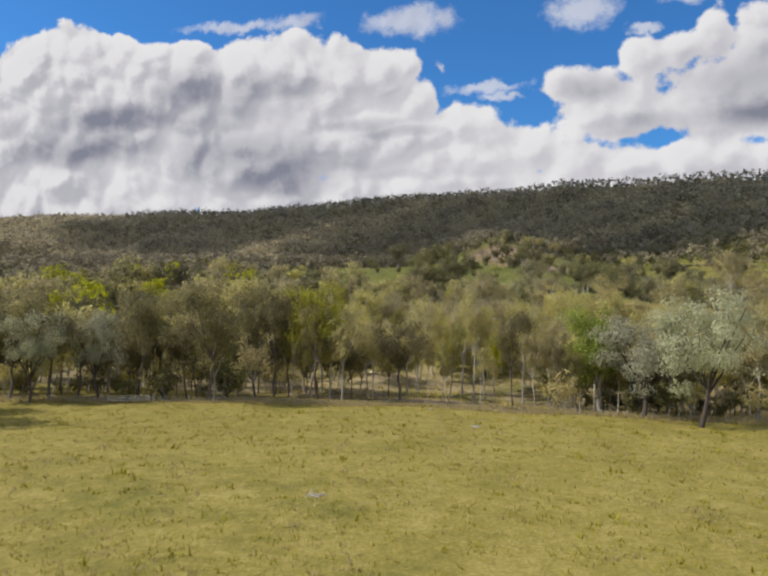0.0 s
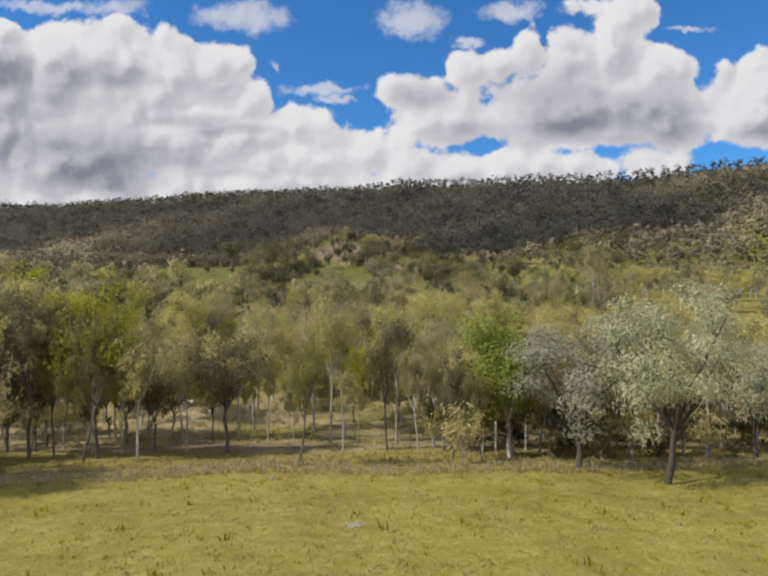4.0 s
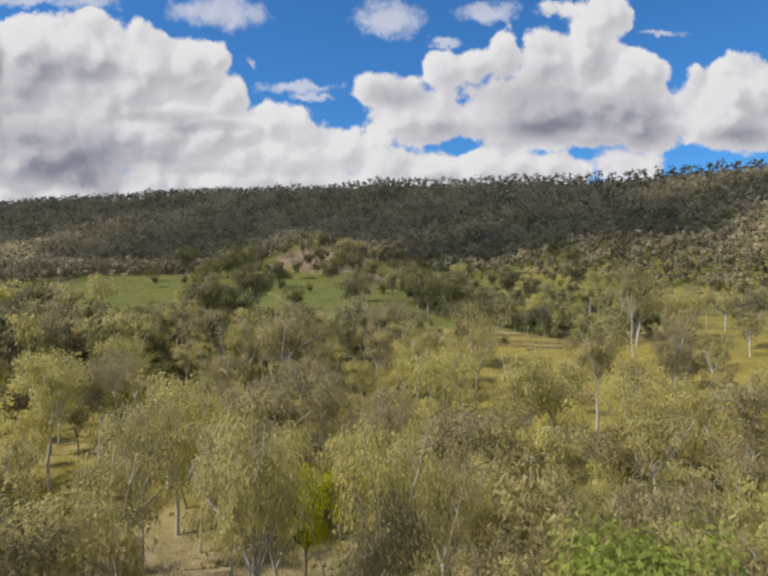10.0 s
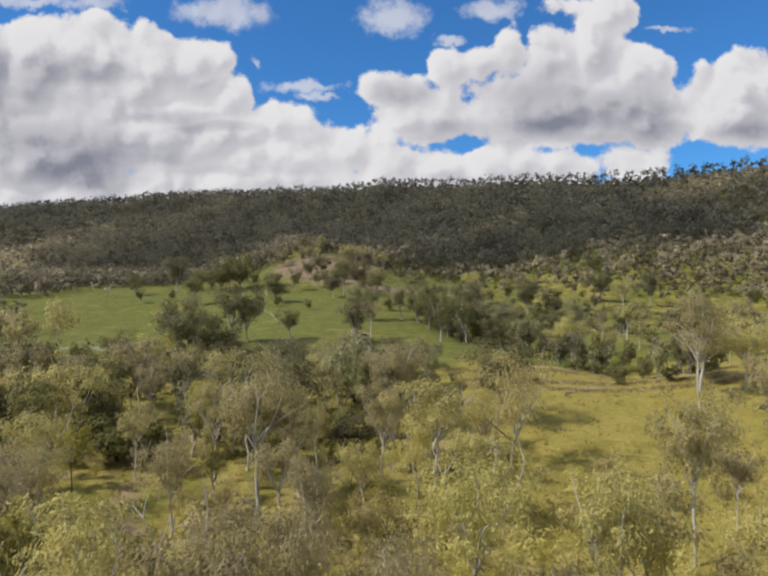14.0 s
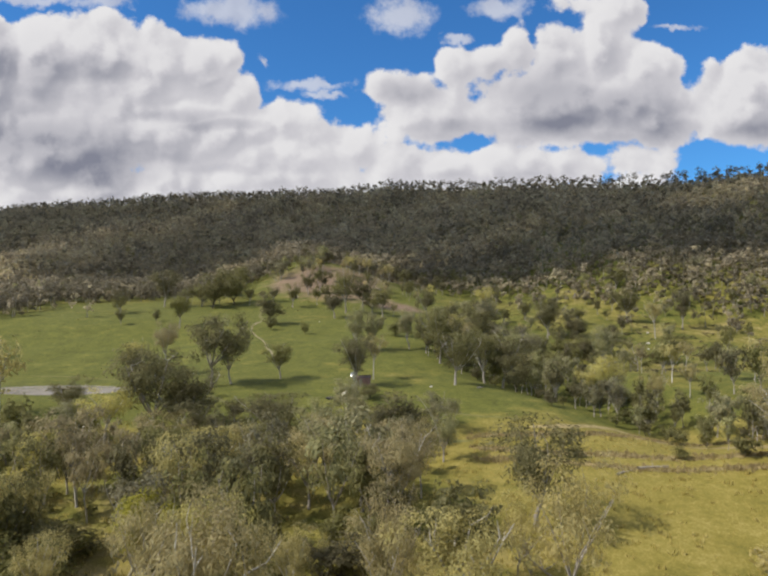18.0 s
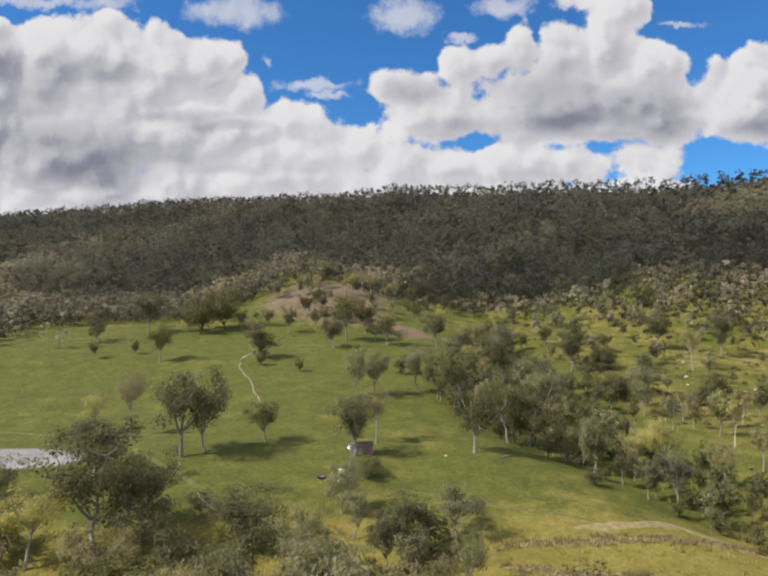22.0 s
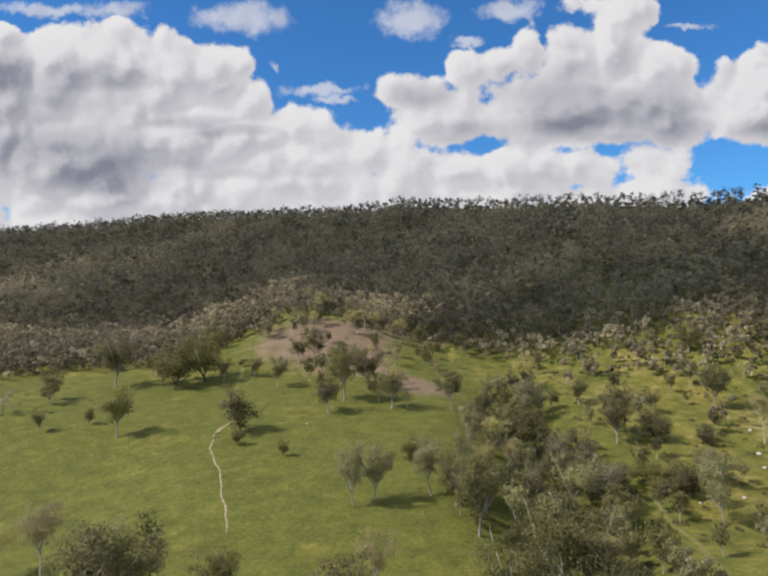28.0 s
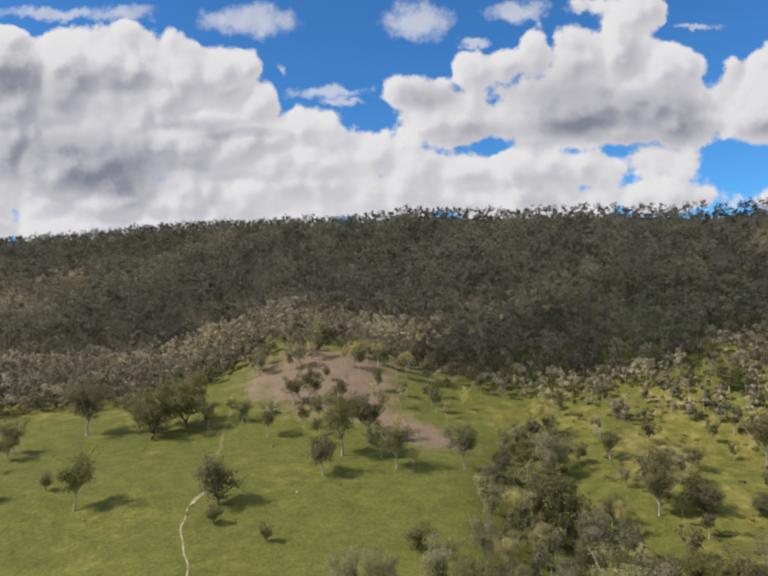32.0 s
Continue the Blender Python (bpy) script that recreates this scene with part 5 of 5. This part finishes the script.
def make_tank(x, y):
    tank = thing("water_tank", x, y, "cream upright water tank standing on the grass", "tank")
    profile = [(0.0, 0.12), (0.98, 0.12), (1.0, 0.16)]
    for k in range(9):
        z = 0.2 + k * 0.22
        profile += [(1.0, z), (1.03, z + 0.06), (1.03, z + 0.12), (1.0, z + 0.18)]
    profile += [(0.99, 2.25), (0.90, 2.38), (0.45, 2.55), (0.36, 2.58), (0.36, 2.66), (0.0, 2.68)]
    sides = 32
    verts = [(r * math.cos(2 * math.pi * s / sides), r * math.sin(2 * math.pi * s / sides), z) for r, z in profile for s in range(sides)]
    quads = [(k * sides + s, k * sides + (s + 1) % sides, (k + 1) * sides + (s + 1) % sides, (k + 1) * sides + s) for k in range(len(profile) - 1) for s in range(sides)]
    part_mesh("shell", mesh_from("shell", verts, quads, [TANK_CREAM], smooth_faces=True), tank)
    bm = bmesh.new()
    bmesh.ops.create_cone(bm, cap_ends=True, segments=32, radius1=1.25, radius2=1.2, depth=0.24, matrix=Matrix.Translation((0, 0, 0.02)))
    part("pad", bm, STONE_PALE, tank)
    bm = bmesh.new()
    rod(bm, (1.0, 0, 0.35), (1.5, 0, 0.35), 0.035)
    rod(bm, (1.5, 0, 0.36), (1.5, 0, -0.1), 0.035)
    part("outlet_pipe", bm, STEEL, tank)
    return tank


def make_tyre_trough(x, y):
    trough = thing("trough", x, y, "round black tyre water trough on the grass", "trough")
    profile = [(0.72, 0.04), (0.95, 0.0), (1.14, 0.06), (1.22, 0.25), (1.14, 0.44), (0.95, 0.5), (0.74, 0.46), (0.80, 0.30)]
    sides = 36
    verts = [(r * math.cos(2 * math.pi * s / sides), r * math.sin(2 * math.pi * s / sides), z) for r, z in profile for s in range(sides)]
    count = len(profile)
    quads = [(k * sides + s, k * sides + (s + 1) % sides, (k + 1) % count * sides + (s + 1) % sides, (k + 1) % count * sides + s) for k in range(count) for s in range(sides)]
    part_mesh("tyre", mesh_from("tyre", verts, quads, [RUBBER], smooth_faces=True), trough)
    for s in range(0, 36, 2):
        bm = bmesh.new()
        a = 2 * math.pi * s / 36
        box(bm, (0.05, 0.10, 0.34), (1.20 * math.cos(a), 1.20 * math.sin(a), 0.25), (0, 0, a), 0.01)
        part("tread_lug", bm, RUBBER, trough)
    bm = bmesh.new()
    bmesh.ops.create_circle(bm, cap_ends=True, segments=32, radius=0.80, matrix=Matrix.Translation((0, 0, 0.32)))
    part("water_surface", bm, WATER, trough)
    return trough


def make_shelter(x, y):
    shed = thing("shelter", x, y, "small open shelter with a white tin roof on the bare knoll", "shelter", 15)
    for sx in (-1, 1):
        for sy in (-1, 1):
            bm = bmesh.new()
            rod(bm, (sx * 0.95, sy * 0.7, -0.2), (sx * 0.95, sy * 0.7, 1.75 + 0.12 * sy), 0.06)
            part("post", bm, WOOD_GREY, shed)
    bm = bmesh.new()
    box(bm, (2.5, 2.0, 0.05), (0, 0, 1.82), (0.16, 0, 0), 0.01)
    part("roof", bm, TIN_WHITE, shed, "white sheet roof")
    bm = bmesh.new()
    box(bm, (1.9, 0.05, 1.2), (0, 0.7, 0.8), bevel=0.01)
    part("back_wall", bm, WOOD_BROWN, shed)
    bm = bmesh.new()
    box(bm, (1.5, 0.9, 0.6), (0.1, 0.1, 0.3), bevel=0.04)
    part("feed_bin", bm, RUBBER, shed, "dark feed bin")
    return shed


make_hut(-6.8, 372.6)
make_windmill(-9.2, 359.5)
make_tank(-11.6, 355.0)
make_tyre_trough(-16.0, 356.8)
make_shelter(-50.6, 581)

# ---------------------------------------------------------------- the fence along the field
fence = tagged(new("fence"), "weathered wooden post and wire fence along the field", "fence")
posts = []
post_forms = []
for k in range(4):
    bm = bmesh.new()
    rod(bm, (0, 0, -0.3), (0.02 * (k - 1.5), 0.01 * k, 1.15 + 0.06 * k), 0.085, 0.065, 7)
    for v in bm.verts:
        v.co += Vector((noise.noise(v.co * 5), noise.noise(v.co * 6 + Vector((k, 3, 1))), 0)) * 0.02
    me = bpy.data.meshes.new("post")
    bm.to_mesh(me)
    bm.free()
    me.materials.append(WOOD_GREY)
    post_forms.append(me)
for k, x in enumerate(np.arange(-108, 80, 4.2)):
    if -74 < x < -68.5:
        continue
    y = float(np.interp(x, FENCE_X, FENCE_Y))
    ob = part_mesh("post", post_forms[k % 4], fence)
    ob.matrix_basis = pose(x, y, height(x, y), rng.uniform(-4, 4), rng.uniform(-4, 4), rng.uniform(0, 360))
    posts.append((x, y))
for level in (0.35, 0.70, 1.02):
    bm = bmesh.new()
    for (ax, ay), (bx, by) in zip(posts, posts[1:]):
        if bx - ax < 5:
            rod(bm, (ax, ay, height(ax, ay) + level), (bx, by, height(bx, by) + level), 0.010, sides=3)
    part("wire", bm, STEEL, fence)


def make_strainer(x, y, way):
    """A stout end post with its slanting stay."""
    end = thing("strainer_post", x, y, "stout grey end post with a slanting pale stay at the gateway", "post", way, "gate end posts")
    bm = bmesh.new()
    rod(bm, (0, 0, -0.3), (0, 0, 1.5), 0.14, 0.12, 9)
    part("end_post", bm, WOOD_GREY, end)
    bm = bmesh.new()
    rod(bm, (0.05, 0, 1.05), (2.6, 0, 0.02), 0.075, 0.065, 7)
    part("stay", bm, WOOD_GREY, end)


make_strainer(-74.6, 101.0, 200)
make_strainer(-67.0, 104.6, 20)
gate = thing("gate", -74.2, 101.3, "pale tubular steel farm gate standing closed", "gate", 26)
for z in (0.35, 0.60, 0.85, 1.15):
    bm = bmesh.new()
    rod(bm, (0.2, 0, z), (7.2, 0, z), 0.028, sides=7)
    part("rail", bm, TIN_WHITE, gate)
for gx in (0.2, 2.5, 4.9, 7.2):
    bm = bmesh.new()
    rod(bm, (gx, 0, 0.10 if gx in (0.2, 7.2) else 0.35), (gx, 0, 1.15), 0.028, sides=7)
    part("upright", bm, TIN_WHITE, gate)


# ---------------------------------------------------------------- dead wood, stones
def dead_tree(x, y, high, seed, lean, label):
    g = np.random.default_rng(seed)
    ob = thing("dead_tree", x, y, label, "tree")
    path = [np.array((0, 0, -0.2))]
    for k in range(6):
        path.append(path[-1] + np.array((lean * (0.4 if k < 3 else 1.2) * high / 6 + g.normal() * 0.15, g.normal() * 0.15, high / 6)))
    v, q = tube(path, np.linspace(0.30, 0.09, 7), 8)
    part_mesh("trunk", mesh_from("trunk", v, q, [BARK_PALE], smooth_faces=True), ob)
    for k in range(5):
        at = path[2 + k % 4]
        a = g.uniform(0, 6.28)
        limb = limb_path(g, at, np.array((math.cos(a), math.sin(a), 0.6)) / 1.17, high * g.uniform(0.2, 0.4), 4, 0.25)
        v, q = tube(limb, np.linspace(0.11, 0.025, 5), 6)
        part_mesh("limb", mesh_from("limb", v, q, [BARK_PALE], smooth_faces=True), ob)
    return ob


dead_tree(100.0, 427, 10.5, 3, -0.25, "bent bare white dead tree on the far paddock")
dead_tree(44.6, 196, 12, 8, 0.1, "bare grey dead tree beside the creek")
dead_tree(-13.5, 214, 12, 5, 0.05, "bare pale dead tree among creek scrub")
dead_tree(22, 196, 13, 6, -0.1, "bare pale dead tree among creek scrub")
dead_tree(-30, 214, 11, 12, 0.15, "bare pale dead tree among creek scrub")


def fallen_log(x, y, long, r, way, seed):
    ob = thing("fallen_log", x, y, "grey weathered fallen log lying on the grass", "log", way)
    g = np.random.default_rng(seed)
    pts = [np.array((s * long, g.normal() * 0.08, r * 0.7 + g.normal() * 0.03)) for s in np.linspace(-0.5, 0.5, 7)]
    v, q = tube(pts, r * np.linspace(1, 0.6, 7), 8)
    part_mesh("bole", mesh_from("bole", v, q, [WOOD_GREY], smooth_faces=True), ob)
    for k in range(2):
        limb = limb_path(g, pts[3 + k], np.array((0.4, 0.8 * (-1) ** k, 0.4)), long * 0.25, 3, 0.2)
        v, q = tube(limb, np.linspace(r * 0.4, r * 0.1, 4), 6)
        part_mesh("stub", mesh_from("stub", v, q, [WOOD_GREY], smooth_faces=True), ob)


for x, y, long, r, way, seed in ((53.8, 305, 7, 0.28, 10, 1), (47, 303, 5, 0.22, 35, 2), (-40, 161, 5, 0.22, 20, 3), (-64, 170, 6, 0.25, -30, 4), (56, 258, 6, 0.22, 5, 5), (29, 371, 3, 0.2, 40, 6), (86, 560, 5, 0.25, 70, 7), (-22, 165, 4, 0.18, 60, 8), (-30, 338, 4, 0.16, 50, 9)):
    fallen_log(x, y, long, r, way, seed)

BRUSH = [(-19.1, 54.3, 1.9, 1), (-19.8, 117.8, 1.5, 2), (-10.0, 98.7, 1.6, 3)]


def brush_pile(x, y, wide, seed):
    """Bleached dead twigs lying in a heap."""
    g = np.random.default_rng(seed)
    ob = thing("dead_bush", x, y, "bleached dead bush lying collapsed on the pasture", "bush", group="dead bushes")
    for k in range(3):
        pieces = []
        for _ in range(16):
            a, at = g.uniform(0, 6.28), g.normal(size=3) * (wide * 0.16, wide * 0.16, 0)
            way = np.array((math.cos(a), math.sin(a), g.uniform(0.15, 0.8)))
            path = limb_path(g, at, way / np.linalg.norm(way), wide * g.uniform(0.25, 0.5), 3, 0.25, -0.5)
            pieces.append(tube(path, np.linspace(0.035, 0.012, 4), 4))
        v, q = gather(pieces)
        part_mesh("twigs", mesh_from("twigs", v, q, [BARK_WHITE], smooth_faces=True), ob)


for spot in BRUSH:
    brush_pile(*spot)

g = np.random.default_rng(21)
for k, (x, y, r) in enumerate(((106.4, 454.4, 0.7), (112, 470, 0.6), (126, 478, 0.7), (131, 490, 0.9), (150, 470, 0.8), (98, 415, 0.6), (92, 452, 0.5), (140, 512, 0.9), (-30, 500, 0.4), (14, 371, 0.5), (-47, 189, 0.8), (-44, 187, 0.6), (-50, 191, 0.9), (-42, 190, 0.5), (-48, 186, 0.5))):
    bm = bmesh.new()
    lump(bm, (0, 0, r * 0.25), (r, r * 0.8, r * 0.6), k, 0.5)
    me = bpy.data.meshes.new("boulder")
    bm.to_mesh(me)
    bm.free()
    me.materials.append(STONE_PALE)
    ob = tagged(new("boulder", me), "pale weathered boulder half sunk in the ground", "rock", "boulders")
    ob.matrix_basis = pose(x, y, height(x, y) - 0.05, 0, 0, k * 57)


# ---------------------------------------------------------------- grass, straw and low scrub
def tufts(name, label, mat, x, y, blades, tall, spread, seed, lean=0.5):
    """Tufts of narrow blades at each place."""
    g = np.random.default_rng(seed)
    n = len(x) * blades
    px, py = np.repeat(x, blades) + g.normal(size=n) * spread, np.repeat(y, blades) + g.normal(size=n) * spread
    base = np.stack([px, py, ground(px, py) - 0.03], 1)
    h = np.repeat(tall, blades) * g.uniform(0.5, 1.2, n)
    a = g.uniform(0, 6.28, n)
    out = np.stack([np.cos(a), np.sin(a), np.zeros(n)], 1)
    side = np.stack([-np.sin(a), np.cos(a), np.zeros(n)], 1) * (h * 0.16)[:, None]
    bend = out * (h * lean * g.uniform(0.3, 1.2, n))[:, None]
    up = np.stack([np.zeros(n), np.zeros(n), h], 1)
    verts = np.stack([base - side, base + side, base + bend + up], 1).reshape(-1, 3)
    quads = np.arange(n * 3).reshape(-1, 3)
    return tagged(new(name, mesh_from(name, verts, quads, [mat])), label, "grass", kind="stuff")


g = np.random.default_rng(31)
n = 30000
x, y = g.uniform(-95, 70, n), 10 + 112 * g.random(n) ** 1.2
keep = (ripple(x, y, 12.0, 7) + 0.5 * ripple(x, y, 16.0, 25) + 0.5 * g.normal(size=n) > 0.1) & (x > -20 - y * 0.9) & (x < 20 + y * 0.55)
tufts("field_grass", "short green and yellow pasture grass in tufts", BLADE, x[keep], y[keep], 6, g.uniform(0.12, 0.38, keep.sum()) * (1 + (g.random(keep.sum()) > 0.97)), 0.28, 1, 0.9)
n = 16000
x, y = g.uniform(-95, 70, n), 10 + 112 * g.random(n) ** 1.2
keep = (ripple(x, y, 13.0, 9) + 0.5 * ripple(x, y, 17.0, 30) + 0.4 * g.normal(size=n) > 0.2) & (x > -20 - y * 0.9) & (x < 20 + y * 0.55)
tufts("dry_grass", "pale dry grass stalks scattered over the pasture", STRAW, x[keep], y[keep], 6, g.uniform(0.14, 0.42, keep.sum()), 0.3, 2, 0.9)
n = 6000
x = g.uniform(-110, 75, n)
y = np.interp(x, FENCE_X, FENCE_Y) + np.abs(g.normal(size=n)) * 11 - 1.5
tufts("fence_straw", "tall dry straw-coloured grass along the fence", STRAW, x, y, 8, g.uniform(0.22, 0.6, n), 0.25, 3)
n = 3600
x, y = g.uniform(-70, 70, n), g.uniform(150, 330, n)
tufts("flat_grass", "rough dry grass on the creek flats", STRAW, x, y, 10, g.uniform(0.3, 0.9, n), 0.35, 4)


n = 2600
x = g.uniform(18, 100, n)
row = g.integers(0, 3, n)
y = np.where(row == 0, np.interp(x, [20, 45, 68, 92], [325, 327.5, 328, 321]), np.where(row == 1, np.interp(x, [18, 45, 70, 100], [318, 313, 308, 300]), np.interp(x, [26, 50, 78], [311, 305, 299]))) + g.normal(size=n) * 0.9
tufts("paddock_straw", "rows of dry straw grass across the paddock", STRAW, x, y, 8, g.uniform(0.3, 0.8, n), 0.35, 5)


def scrub(name, label, x, y, size, cards, seed, mat):
    g = np.random.default_rng(seed)
    owner = np.repeat(np.arange(len(x)), cards)
    off = g.normal(size=(len(owner), 3))
    off /= np.linalg.norm(off, axis=1, keepdims=True)
    off[:, 2] = np.abs(off[:, 2])
    r = size[owner] * g.uniform(0.5, 1.0, len(owner))
    centres = np.stack([x[owner] + off[:, 0] * r * 1.5, y[owner] + off[:, 1] * r * 1.5, ground(x, y)[owner] + off[:, 2] * r * 0.9], 1)
    v, q = sprays(g, centres, size[owner] * 0.75, 0.2, off)
    return tagged(new(name, mesh_from(name, v, q, [mat])), label, "scrub", kind="stuff")


n = 1300
x, y = g.uniform(60, 240, n), g.uniform(400, 640, n)
keep = (ripple(x, y, 14.0, 45) > -0.05) & (x < 30 + (y - 260) * 0.62)
scrub("slope_scrub", "low dark scrub clumps dotted over the grassy slope", x[keep], y[keep], g.uniform(0.5, 1.3, keep.sum()), 26, 6, LEAF_DARK)
n = 260
x, y = g.uniform(-170, 40, n), g.uniform(470, 600, n)
keep = ripple(x, y, 15.0, 40) > 0.12
scrub("paddock_scrub", "low dark weeds dotted over the green slope", x[keep], y[keep], g.uniform(0.3, 0.8, keep.sum()), 20, 7, LEAF_DARK)
